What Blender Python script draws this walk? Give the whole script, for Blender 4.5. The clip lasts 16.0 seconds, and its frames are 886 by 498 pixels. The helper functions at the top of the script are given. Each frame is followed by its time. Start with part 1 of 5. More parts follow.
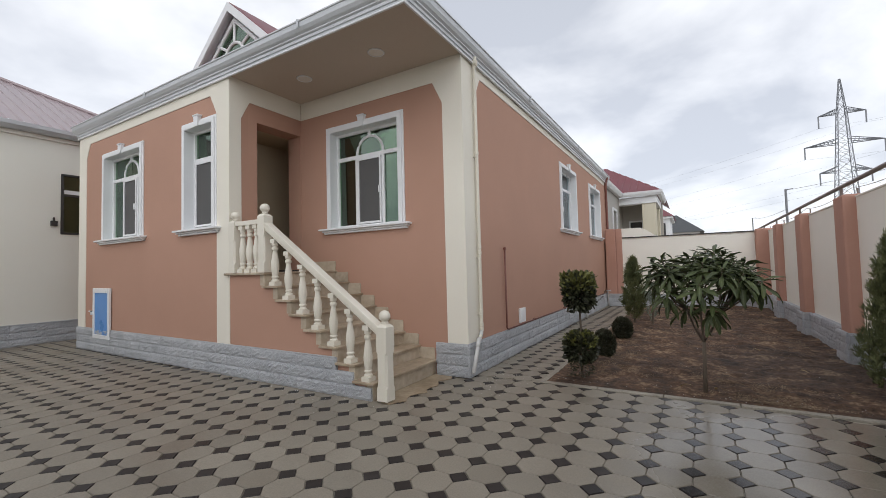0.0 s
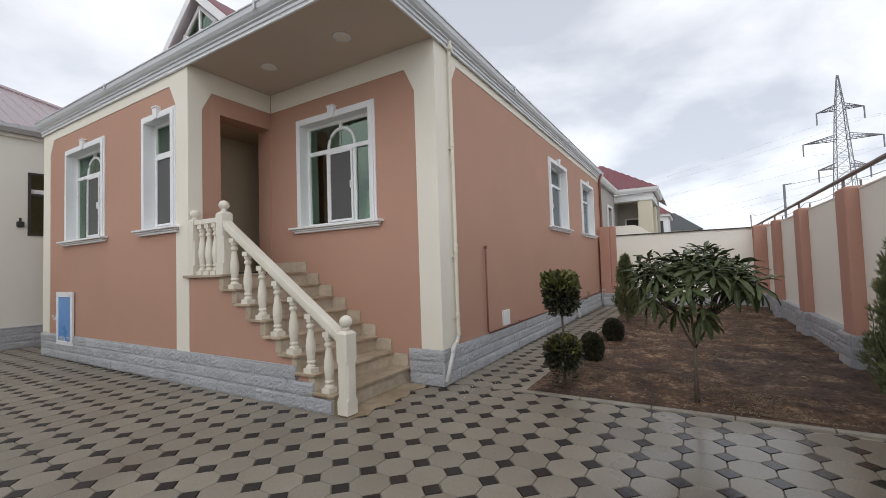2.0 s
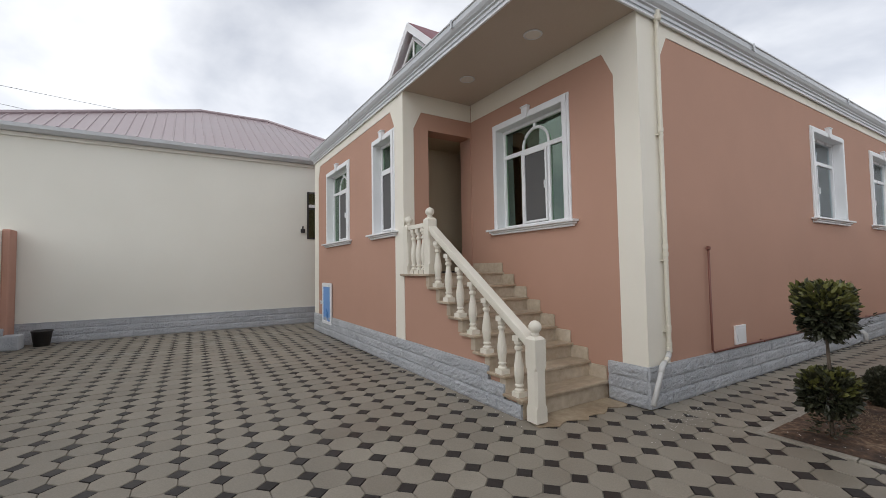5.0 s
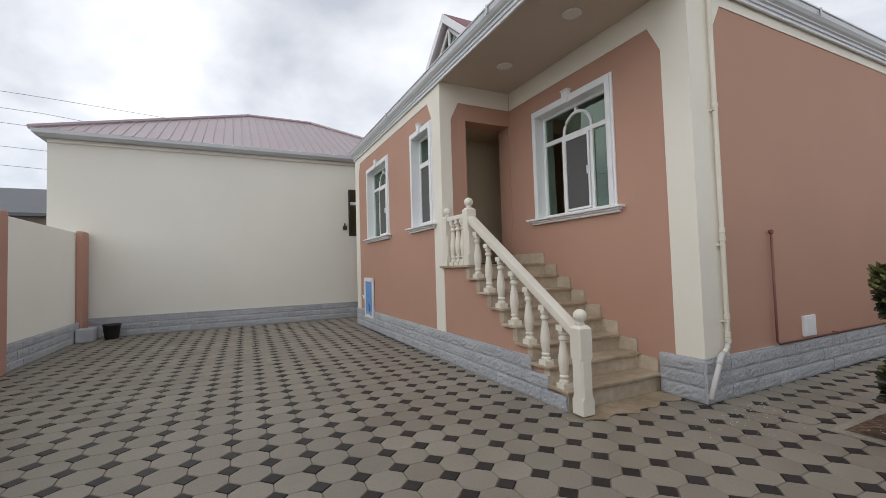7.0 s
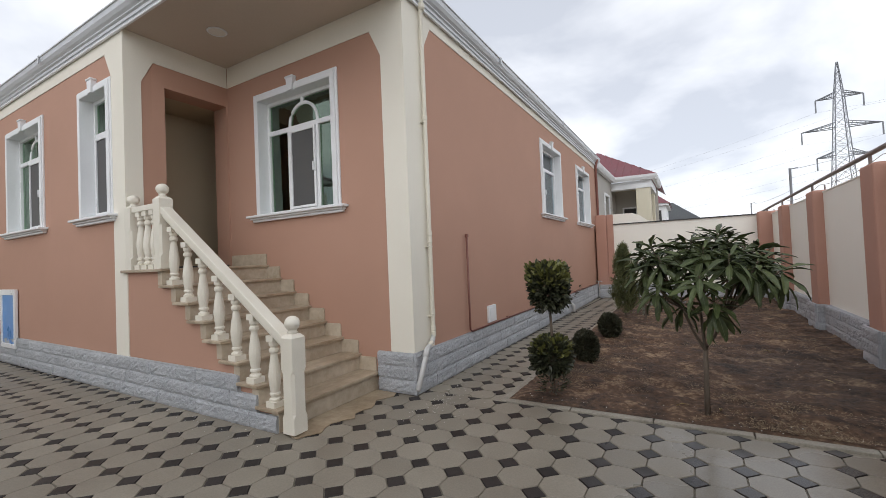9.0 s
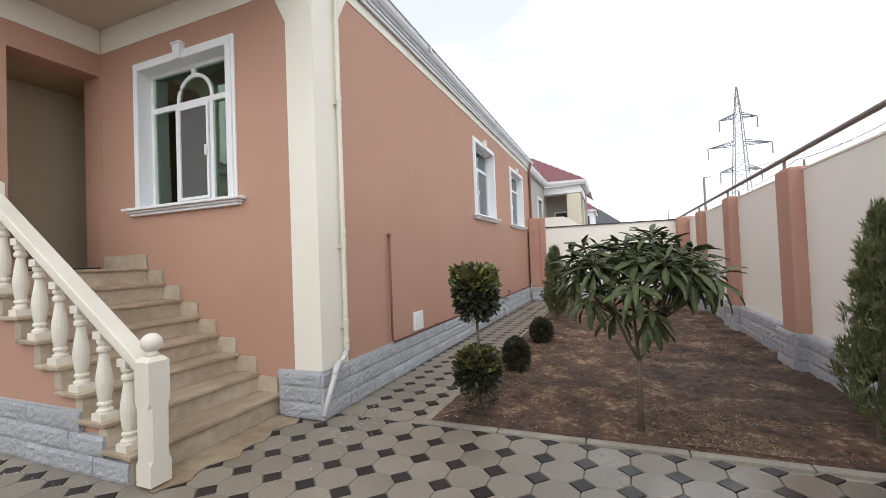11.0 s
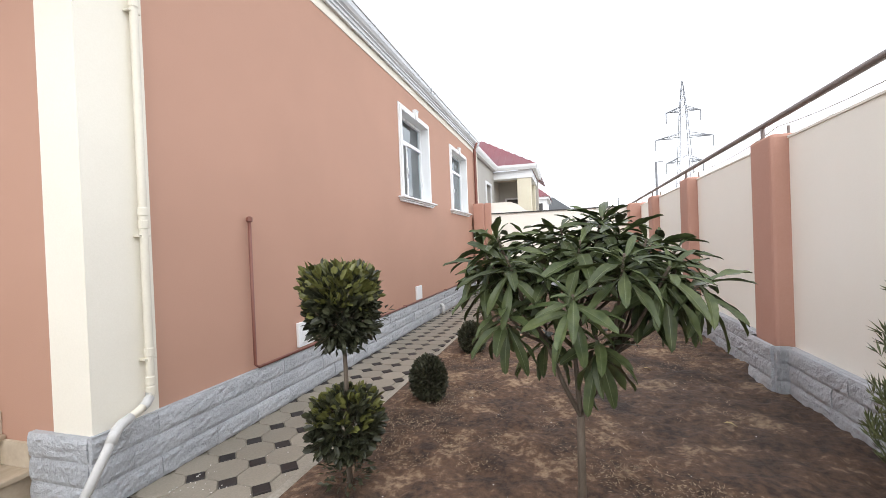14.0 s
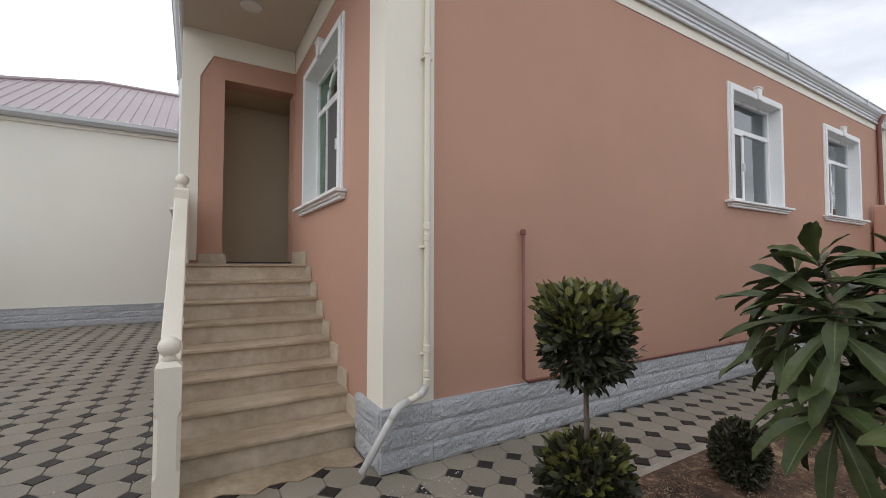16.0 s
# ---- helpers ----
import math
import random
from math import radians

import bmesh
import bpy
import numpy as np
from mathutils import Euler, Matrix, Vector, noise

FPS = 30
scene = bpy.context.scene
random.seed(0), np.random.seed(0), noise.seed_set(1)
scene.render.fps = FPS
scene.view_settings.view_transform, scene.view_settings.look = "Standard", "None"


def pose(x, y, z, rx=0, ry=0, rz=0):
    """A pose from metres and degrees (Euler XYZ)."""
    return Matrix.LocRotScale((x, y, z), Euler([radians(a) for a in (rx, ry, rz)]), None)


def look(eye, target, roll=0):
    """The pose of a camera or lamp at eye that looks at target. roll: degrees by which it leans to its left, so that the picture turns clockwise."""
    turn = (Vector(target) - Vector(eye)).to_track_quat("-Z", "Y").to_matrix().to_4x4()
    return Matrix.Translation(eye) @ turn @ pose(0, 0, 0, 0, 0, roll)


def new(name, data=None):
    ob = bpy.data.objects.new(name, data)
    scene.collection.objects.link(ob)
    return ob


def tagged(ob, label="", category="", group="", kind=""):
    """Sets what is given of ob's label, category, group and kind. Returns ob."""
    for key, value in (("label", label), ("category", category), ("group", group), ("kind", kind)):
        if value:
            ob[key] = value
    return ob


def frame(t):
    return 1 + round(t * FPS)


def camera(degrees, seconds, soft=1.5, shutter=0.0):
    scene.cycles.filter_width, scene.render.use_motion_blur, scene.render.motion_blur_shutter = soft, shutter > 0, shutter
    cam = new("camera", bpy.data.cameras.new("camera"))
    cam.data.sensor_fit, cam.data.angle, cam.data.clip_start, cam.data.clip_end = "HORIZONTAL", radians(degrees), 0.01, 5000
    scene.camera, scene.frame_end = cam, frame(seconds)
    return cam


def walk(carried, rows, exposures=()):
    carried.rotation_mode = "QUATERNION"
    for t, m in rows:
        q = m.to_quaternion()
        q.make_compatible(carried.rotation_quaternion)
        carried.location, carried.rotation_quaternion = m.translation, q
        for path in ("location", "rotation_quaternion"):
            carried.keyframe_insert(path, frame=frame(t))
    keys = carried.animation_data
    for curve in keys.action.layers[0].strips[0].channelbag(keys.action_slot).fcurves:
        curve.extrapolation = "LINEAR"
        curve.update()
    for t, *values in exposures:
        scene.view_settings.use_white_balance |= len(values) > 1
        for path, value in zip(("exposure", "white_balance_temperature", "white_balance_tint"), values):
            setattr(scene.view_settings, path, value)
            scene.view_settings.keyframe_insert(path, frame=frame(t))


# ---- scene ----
cam = camera(93.2, 16.0, soft=0.75)
PATH = [
    (0, (-0.127, 0.032, 1.441), (-1.146, 1.75, 1.528), -1.5),
    (0.5, (-0.118, 0.115, 1.433), (-1.127, 1.84, 1.524), -1.6),
    (1, (-0.067, 0.279, 1.444), (-1.074, 2.006, 1.53), -1.7),
    (1.5, (-0.028, 0.418, 1.442), (-1.039, 2.142, 1.529), -1.8),
    (2, (-0.043, 0.54, 1.439), (-1.06, 2.26, 1.524), -1.9),
    (2.5, (-0.12, 0.653, 1.435), (-1.139, 2.372, 1.521), -1.7),
    (3, (-0.174, 0.705, 1.449), (-1.195, 2.423, 1.533), -1.5),
    (3.5, (-0.186, 0.715, 1.458), (-1.276, 2.39, 1.544), -1.4),
    (4, (-0.128, 0.752, 1.469), (-1.469, 2.234, 1.561), -1.0),
    (4.5, (-0.06, 0.764, 1.475), (-1.591, 2.047, 1.571), -0.7),
    (5, (-0.003, 0.743, 1.51), (-1.703, 1.792, 1.602), -0.9),
    (5.2, (0.005, 0.726, 1.517), (-1.752, 1.677, 1.609), -1.1),
    (6.25, (-0.03, 0.76, 1.462), (-1.893, 1.481, 1.55), -1.6),
    (7.3, (-0.059, 0.805, 1.419), (-1.783, 1.816, 1.496), -2.0),
    (7.5, (-0.062, 0.841, 1.429), (-1.726, 1.949, 1.499), -2.3),
    (8, (-0.05, 0.976, 1.453), (-1.495, 2.358, 1.505), -2.8),
    (8.5, (-0.065, 1.111, 1.428), (-1.269, 2.707, 1.475), -2.9),
    (9, (-0.135, 1.257, 1.412), (-1.146, 2.983, 1.46), -2.4),
    (9.2, (-0.188, 1.319, 1.402), (-1.126, 3.085, 1.461), -2.2),
    (11.5, (-0.218, 2.011, 1.397), (-0.918, 3.884, 1.443), -2.3),
    (12, (-0.277, 2.245, 1.408), (-0.889, 4.148, 1.453), -2.3),
    (12.5, (-0.239, 2.472, 1.38), (-0.808, 4.389, 1.421), -2.2),
    (13, (-0.154, 2.758, 1.404), (-0.72, 4.676, 1.431), -2.4),
    (13.5, (-0.129, 3.008, 1.403), (-0.696, 4.926, 1.405), -2.4),
    (14, (-0.093, 3.237, 1.423), (-0.658, 5.155, 1.405), -2.3),
    (14.5, (-0.037, 3.435, 1.413), (-0.856, 5.26, 1.406), -2.3),
    (15, (-0.043, 3.591, 1.422), (-1.229, 5.201, 1.444), -1.8),
    (15.5, (-0.086, 3.694, 1.426), (-1.587, 5.016, 1.473), -1.0),
    (16, (0.048, 3.768, 1.434), (-1.669, 4.792, 1.506), 0.1),
]
EXPOSURES = [(0.0, 0.23), (2.5, 0.24), (5.0, 0.20), (8.0, 0.17), (9.2, 0.38), (11.5, 0.88), (12.5, 1.07), (14.0, 1.28), (14.5, 1.22), (15.0, 1.02), (15.5, 0.86), (16.0, 0.38)]
walk(cam, [(t, look(eye, target, roll)) for t, eye, target, roll in PATH], EXPOSURES)

# ---- world, sun ----
world = bpy.data.worlds.new("overcast_sky")
world.use_nodes = True
scene.world = world
wt = world.node_tree
wt.nodes.clear()


def node(tree, kind, x=0, **inputs):
    n = tree.nodes.new(kind)
    for key, value in inputs.items():
        n.inputs[key.replace("_", " ")].default_value = value
    return n


w_out = wt.nodes.new("ShaderNodeOutputWorld")
w_bg = wt.nodes.new("ShaderNodeBackground")
w_sky = wt.nodes.new("ShaderNodeTexSky")
w_sky.sky_type, w_sky.sun_disc = "NISHITA", False
w_sky.sun_elevation, w_sky.sun_rotation = radians(42), radians(159)
w_co = wt.nodes.new("ShaderNodeTexCoord")
w_sep = wt.nodes.new("ShaderNodeSeparateXYZ")
wt.links.new(w_co.outputs["Generated"], w_sep.inputs[0])
w_up = node(wt, "ShaderNodeMath"); w_up.operation = "MAXIMUM"; w_up.inputs[1].default_value = 0.0
wt.links.new(w_sep.outputs["Z"], w_up.inputs[0])
w_add = node(wt, "ShaderNodeMath"); w_add.operation = "ADD"; w_add.inputs[1].default_value = 0.42
wt.links.new(w_up.outputs[0], w_add.inputs[0])
w_div = wt.nodes.new("ShaderNodeVectorMath"); w_div.operation = "DIVIDE"
wt.links.new(w_co.outputs["Generated"], w_div.inputs[0])
wt.links.new(w_add.outputs[0], w_div.inputs[1])
w_noise = node(wt, "ShaderNodeTexNoise", Scale=1.75, Detail=6.0, Roughness=0.5, Distortion=0.25)
wt.links.new(w_div.outputs[0], w_noise.inputs["Vector"])
w_ramp = wt.nodes.new("ShaderNodeValToRGB")
w_ramp.color_ramp.elements[0].position, w_ramp.color_ramp.elements[0].color = 0.38, (0.42, 0.443, 0.495, 1)
w_ramp.color_ramp.elements[1].position, w_ramp.color_ramp.elements[1].color = 0.61, (0.765, 0.775, 0.80, 1)
# one broad grey bank above the house, the rest is broken cloud
w_bank = wt.nodes.new("ShaderNodeVectorMath"); w_bank.operation = "DISTANCE"; w_bank.inputs[1].default_value = (-0.25, 0.82, 0.52)
wt.links.new(w_co.outputs["Generated"], w_bank.inputs[0])
w_thick = wt.nodes.new("ShaderNodeMapRange"); w_thick.interpolation_type = "SMOOTHSTEP"
w_thick.inputs["From Min"].default_value, w_thick.inputs["From Max"].default_value = 0.0, 0.42
w_thick.inputs["To Min"].default_value, w_thick.inputs["To Max"].default_value = -0.34, 0.0
wt.links.new(w_bank.outputs["Value"], w_thick.inputs["Value"])
w_sum = node(wt, "ShaderNodeMath"); w_sum.operation = "ADD"
wt.links.new(w_noise.outputs["Fac"], w_sum.inputs[0])
wt.links.new(w_thick.outputs[0], w_sum.inputs[1])
wt.links.new(w_sum.outputs[0], w_ramp.inputs[0])
w_scale = wt.nodes.new("ShaderNodeVectorMath"); w_scale.operation = "SCALE"; w_scale.inputs["Scale"].default_value = 0.1
wt.links.new(w_sky.outputs[0], w_scale.inputs[0])
w_mix = wt.nodes.new("ShaderNodeMix"); w_mix.data_type = "RGBA"; w_mix.inputs["Factor"].default_value = 0.93
wt.links.new(w_scale.outputs[0], w_mix.inputs["A"])
wt.links.new(w_ramp.outputs[0], w_mix.inputs["B"])
w_low = wt.nodes.new("ShaderNodeMapRange")
w_low.inputs["From Min"].default_value, w_low.inputs["From Max"].default_value = 0.0, 0.75
w_low.inputs["To Min"].default_value, w_low.inputs["To Max"].default_value = 1.10, 0.86
wt.links.new(w_up.outputs[0], w_low.inputs["Value"])
w_paler = wt.nodes.new("ShaderNodeVectorMath"); w_paler.operation = "SCALE"
wt.links.new(w_mix.outputs["Result"], w_paler.inputs[0])
wt.links.new(w_low.outputs[0], w_paler.inputs["Scale"])
wt.links.new(w_paler.outputs[0], w_bg.inputs["Color"])
w_bg.inputs["Strength"].default_value = 1.39
wt.links.new(w_bg.outputs[0], w_out.inputs[0])

sun = new("sun", bpy.data.lights.new("sun", "SUN"))
sun.data.energy, sun.data.angle, sun.data.color = 0.58, radians(60), (1.0, 0.97, 0.93)
sun.matrix_basis = look((1.5, -9, 9), (0, 0, 0))

# ---- materials ----


def surface(name, col, col2, rough=(0.6, 0.85), grain=70.0, stain=0.9, bump=0.15, metal=0.0, vary=0.0, stretch=(1, 1, 1), mix=(0.35, 0.65), spec=0.5, coarse=0.0, coarse_scale=9.0):
    """A procedural surface: two colours blended by large stains and by fine grain, with rough and bump."""
    m = bpy.data.materials.new(name)
    m.use_nodes = True
    t = m.node_tree
    b = t.nodes["Principled BSDF"]
    co = t.nodes.new("ShaderNodeTexCoord")
    info = t.nodes.new("ShaderNodeObjectInfo")
    off = node(t, "ShaderNodeVectorMath"); off.operation = "MULTIPLY_ADD"
    off.inputs[1].default_value = stretch
    far = node(t, "ShaderNodeMath"); far.operation = "MULTIPLY"; far.inputs[1].default_value = 37.0
    t.links.new(info.outputs["Random"], far.inputs[0])
    t.links.new(co.outputs["Object"], off.inputs[0])
    t.links.new(far.outputs[0], off.inputs[2])
    big = node(t, "ShaderNodeTexNoise", Scale=stain, Detail=5.0, Roughness=0.6)
    fine = node(t, "ShaderNodeTexNoise", Scale=grain, Detail=3.0, Roughness=0.6)
    for n in (big, fine):
        t.links.new(off.outputs[0], n.inputs["Vector"])
    blend = node(t, "ShaderNodeMix"); blend.data_type = "FLOAT"; blend.inputs["Factor"].default_value = 0.4
    t.links.new(big.outputs["Fac"], blend.inputs["A"])
    t.links.new(fine.outputs["Fac"], blend.inputs["B"])
    ramp = t.nodes.new("ShaderNodeValToRGB")
    ramp.color_ramp.elements[0].position, ramp.color_ramp.elements[0].color = mix[0], (*col, 1)
    ramp.color_ramp.elements[1].position, ramp.color_ramp.elements[1].color = mix[1], (*col2, 1)
    t.links.new(blend.outputs["Result"], ramp.inputs[0])
    colour = ramp.outputs[0]
    if vary:
        geo_n = t.nodes.new("ShaderNodeNewGeometry")
        both = node(t, "ShaderNodeMath"); both.operation = "ADD"
        t.links.new(geo_n.outputs["Random Per Island"], both.inputs[0])
        t.links.new(info.outputs["Random"], both.inputs[1])
        wrap = node(t, "ShaderNodeMath"); wrap.operation = "FRACT"
        t.links.new(both.outputs[0], wrap.inputs[0])
        rng = node(t, "ShaderNodeMapRange"); rng.inputs["To Min"].default_value, rng.inputs["To Max"].default_value = 1 - vary, 1 + vary
        t.links.new(wrap.outputs[0], rng.inputs["Value"])
        hsv = t.nodes.new("ShaderNodeHueSaturation")
        t.links.new(rng.outputs[0], hsv.inputs["Value"])
        t.links.new(colour, hsv.inputs["Color"])
        colour = hsv.outputs[0]
    t.links.new(colour, b.inputs["Base Color"])
    rr = node(t, "ShaderNodeMapRange"); rr.inputs["From Min"].default_value, rr.inputs["From Max"].default_value = 0.3, 0.7
    rr.inputs["To Min"].default_value, rr.inputs["To Max"].default_value = rough
    t.links.new(big.outputs["Fac"], rr.inputs["Value"])
    t.links.new(rr.outputs[0], b.inputs["Roughness"])
    b.inputs["Metallic"].default_value = metal
    b.inputs["Specular IOR Level"].default_value = spec
    if bump:
        bn = node(t, "ShaderNodeBump", Strength=bump, Distance=0.004)
        t.links.new(fine.outputs["Fac"], bn.inputs["Height"])
        last = bn
        if coarse:
            rugged = node(t, "ShaderNodeTexNoise", Scale=coarse_scale, Detail=4.0, Roughness=0.65)
            t.links.new(off.outputs[0], rugged.inputs["Vector"])
            bc = node(t, "ShaderNodeBump", Strength=coarse, Distance=0.03)
            t.links.new(rugged.outputs["Fac"], bc.inputs["Height"])
            t.links.new(bn.outputs[0], bc.inputs["Normal"])
            last = bc
        t.links.new(last.outputs[0], b.inputs["Normal"])
    return m


def tinted_glass(name, tint, mirror, share):
    m = bpy.data.materials.new(name)
    m.use_nodes = True
    t = m.node_tree
    t.nodes.clear()
    out = t.nodes.new("ShaderNodeOutputMaterial")
    see = t.nodes.new("ShaderNodeBsdfTransparent"); see.inputs[0].default_value = (*tint, 1)
    shine = t.nodes.new("ShaderNodeBsdfGlossy"); shine.inputs["Color"].default_value = (*mirror, 1); shine.inputs["Roughness"].default_value = 0.02
    wave = node(t, "ShaderNodeTexNoise", Scale=1.7)
    bn = node(t, "ShaderNodeBump", Strength=0.05, Distance=0.02)
    t.links.new(wave.outputs["Fac"], bn.inputs["Height"])
    t.links.new(bn.outputs[0], shine.inputs["Normal"])
    fres = node(t, "ShaderNodeFresnel", IOR=1.5)
    add = node(t, "ShaderNodeMath"); add.operation = "ADD"; add.inputs[1].default_value = share; add.use_clamp = True
    t.links.new(fres.outputs[0], add.inputs[0])
    mx = t.nodes.new("ShaderNodeMixShader")
    t.links.new(add.outputs[0], mx.inputs[0])
    t.links.new(see.outputs[0], mx.inputs[1])
    t.links.new(shine.outputs[0], mx.inputs[2])
    t.links.new(mx.outputs[0], out.inputs[0])
    return m


PINK = surface("terracotta_render", (0.445, 0.264, 0.194), (0.51, 0.306, 0.229), (0.75, 0.95), 140, 0.6, 0.25, spec=0.25)
FENCE_PINK = surface("fence_terracotta_render", (0.45, 0.25, 0.19), (0.52, 0.305, 0.24), (0.75, 0.95), 120, 0.8, 0.3, spec=0.25)
CREAM = surface("cream_render", (0.78, 0.742, 0.645), (0.84, 0.803, 0.71), (0.7, 0.9), 120, 0.7, 0.2, spec=0.3)
FENCE_CREAM = surface("fence_off_white_render", (0.88, 0.85, 0.765), (0.92, 0.895, 0.82), (0.8, 0.95), 100, 0.7, 0.25, spec=0.2)
NEIGHBOUR = surface("neighbour_cream_render", (0.75, 0.735, 0.655), (0.81, 0.795, 0.72), (0.8, 0.95), 90, 0.4, 0.25, spec=0.2)
SOFFIT = surface("soffit_paint", (0.53, 0.445, 0.365), (0.57, 0.485, 0.405), (0.5, 0.7), 60, 0.8, 0.05)
OLIVE = surface("olive_beige_paint", (0.45, 0.36, 0.245), (0.50, 0.41, 0.29), (0.6, 0.8), 80, 0.8, 0.1)
WHITE = surface("white_plaster_trim", (0.76, 0.77, 0.78), (0.83, 0.84, 0.85), (0.45, 0.65), 60, 1.5, 0.08)
PVC = surface("white_window_profile", (0.80, 0.81, 0.82), (0.84, 0.85, 0.86), (0.25, 0.35), 30, 2.0, 0.0)
IVORY = surface("ivory_cast_stone", (0.72, 0.68, 0.58), (0.79, 0.75, 0.66), (0.4, 0.6), 90, 2.5, 0.12)
ROCK = surface("grey_split_stone", (0.37, 0.388, 0.415), (0.53, 0.548, 0.575), (0.75, 0.95), 70, 2.6, 0.9, vary=0.035, coarse=0.75, coarse_scale=32)
STEP = surface("beige_limestone_slab", (0.33, 0.258, 0.18), (0.51, 0.425, 0.32), (0.28, 0.55), 14, 2.6, 0.1, vary=0.06, stretch=(1, 0.5, 1), mix=(0.40, 0.62))
RISER = surface("limestone_riser", (0.42, 0.345, 0.255), (0.58, 0.505, 0.40), (0.35, 0.6), 12, 2.6, 0.1, vary=0.07, mix=(0.40, 0.62))
FOOT = surface("dusty_limestone_slab", (0.25, 0.19, 0.125), (0.42, 0.34, 0.24), (0.4, 0.7), 14, 3.0, 0.15, mix=(0.40, 0.62))
OUTLET = surface("pale_grey_plastic_pipe", (0.50, 0.50, 0.49), (0.60, 0.60, 0.59), (0.35, 0.5), 60, 3.0, 0.02)
GUTTER = surface("grey_white_sheet_metal", (0.52, 0.54, 0.56), (0.60, 0.62, 0.64), (0.3, 0.45), 40, 1.2, 0.0, metal=0.15)
PIPE = surface("cream_painted_pipe", (0.68, 0.64, 0.54), (0.74, 0.70, 0.60), (0.35, 0.5), 60, 2.0, 0.03)
GAS = surface("terracotta_painted_gas_pipe", (0.17, 0.065, 0.048), (0.23, 0.09, 0.065), (0.4, 0.6), 60, 2.0, 0.05)
RAILPIPE = surface("grey_brown_steel_pipe", (0.17, 0.14, 0.13), (0.26, 0.22, 0.20), (0.4, 0.65), 50, 3.0, 0.1, metal=0.3)
RED_ROOF = surface("red_metal_roof", (0.155, 0.028, 0.036), (0.20, 0.042, 0.050), (0.35, 0.5), 30, 0.6, 0.0)
MAUVE_ROOF = surface("mauve_brown_metal_roof", (0.34, 0.275, 0.285), (0.41, 0.335, 0.345), (0.3, 0.45), 30, 0.4, 0.0)
PAVER = surface("grey_beige_concrete_paver", (0.19, 0.168, 0.134), (0.28, 0.25, 0.203), (0.30, 0.75), 90, 1.1, 0.12, vary=0.10, spec=0.4)
DOT = surface("dark_concrete_paver", (0.016, 0.013, 0.012), (0.034, 0.028, 0.026), (0.35, 0.75), 90, 1.1, 0.12, vary=0.2, spec=0.35)


def dampen(m, x, y, reach, gloss=0.16, shade=0.8):
    """A damp patch: darker and glossier, with a ragged edge."""
    t = m.node_tree
    b = t.nodes["Principled BSDF"]
    where = t.nodes.new("ShaderNodeNewGeometry")
    off = t.nodes.new("ShaderNodeVectorMath"); off.operation = "DISTANCE"; off.inputs[1].default_value = (x, y, 0)
    t.links.new(where.outputs["Position"], off.inputs[0])
    rag = node(t, "ShaderNodeTexNoise", Scale=1.6, Detail=4.0)
    t.links.new(where.outputs["Position"], rag.inputs["Vector"])
    add = node(t, "ShaderNodeMath"); add.operation = "MULTIPLY_ADD"; add.inputs[1].default_value = 1.8
    t.links.new(rag.outputs["Fac"], add.inputs[0])
    t.links.new(off.outputs["Value"], add.inputs[2])
    wet = t.nodes.new("ShaderNodeMapRange"); wet.interpolation_type = "SMOOTHSTEP"
    wet.inputs["From Min"].default_value, wet.inputs["From Max"].default_value = reach + 0.5, reach + 1.5
    wet.inputs["To Min"].default_value, wet.inputs["To Max"].default_value = 1.0, 0.0
    t.links.new(add.outputs[0], wet.inputs["Value"])
    for socket, low in (("Roughness", None), ("Base Color", shade)):
        link = b.inputs[socket].links[0]
        source = link.from_socket
        if socket == "Roughness":
            mx = t.nodes.new("ShaderNodeMix"); mx.data_type = "FLOAT"; mx.inputs["B"].default_value = gloss
            t.links.new(wet.outputs[0], mx.inputs["Factor"])
            t.links.new(source, mx.inputs["A"])
            t.links.new(mx.outputs["Result"], b.inputs[socket])
        else:
            k = node(t, "ShaderNodeMapRange"); k.inputs["To Min"].default_value, k.inputs["To Max"].default_value = 1.0, low
            t.links.new(wet.outputs[0], k.inputs["Value"])
            sc = t.nodes.new("ShaderNodeVectorMath"); sc.operation = "SCALE"
            t.links.new(source, sc.inputs[0])
            t.links.new(k.outputs[0], sc.inputs["Scale"])
            t.links.new(sc.outputs[0], b.inputs[socket])


for damp in (PAVER, DOT):
    dampen(damp, 0.7, 3.7, 1.3)
JOINT = surface("sandy_joint_bed", (0.20, 0.175, 0.14), (0.33, 0.30, 0.245), (0.6, 0.9), 90, 2.0, 0.2)
KERB = surface("concrete_kerb", (0.20, 0.18, 0.145), (0.38, 0.35, 0.295), (0.5, 0.8), 60, 2.0, 0.3)
SOIL = surface("brown_garden_soil", (0.034, 0.019, 0.012), (0.35, 0.25, 0.16), (0.8, 1.0), 20, 2.6, 0.8, coarse=0.9, coarse_scale=16, mix=(0.40, 0.66))
middle = SOIL.node_tree.nodes["Color Ramp"].color_ramp.elements.new(0.54)
middle.color = (0.118, 0.068, 0.041, 1)
dampen(SOIL, 1.1, 7.2, 1.0, 0.8, 0.66)
EARTH = surface("bare_dusty_ground", (0.16, 0.14, 0.11), (0.24, 0.21, 0.17), (0.8, 1.0), 8, 0.3, 0.3)
DARK = surface("dark_frame_metal", (0.03, 0.028, 0.027), (0.05, 0.047, 0.045), (0.4, 0.6), 40, 2.0, 0.05)
INNER = surface("dim_room_paint", (0.46, 0.43, 0.32), (0.54, 0.50, 0.39), (0.8, 0.9), 30, 1.0, 0.0)
CURTAIN = surface("pale_curtain", (0.62, 0.64, 0.66), (0.74, 0.76, 0.78), (0.8, 0.9), 30, 3.0, 0.1, stretch=(6, 6, 0.3))
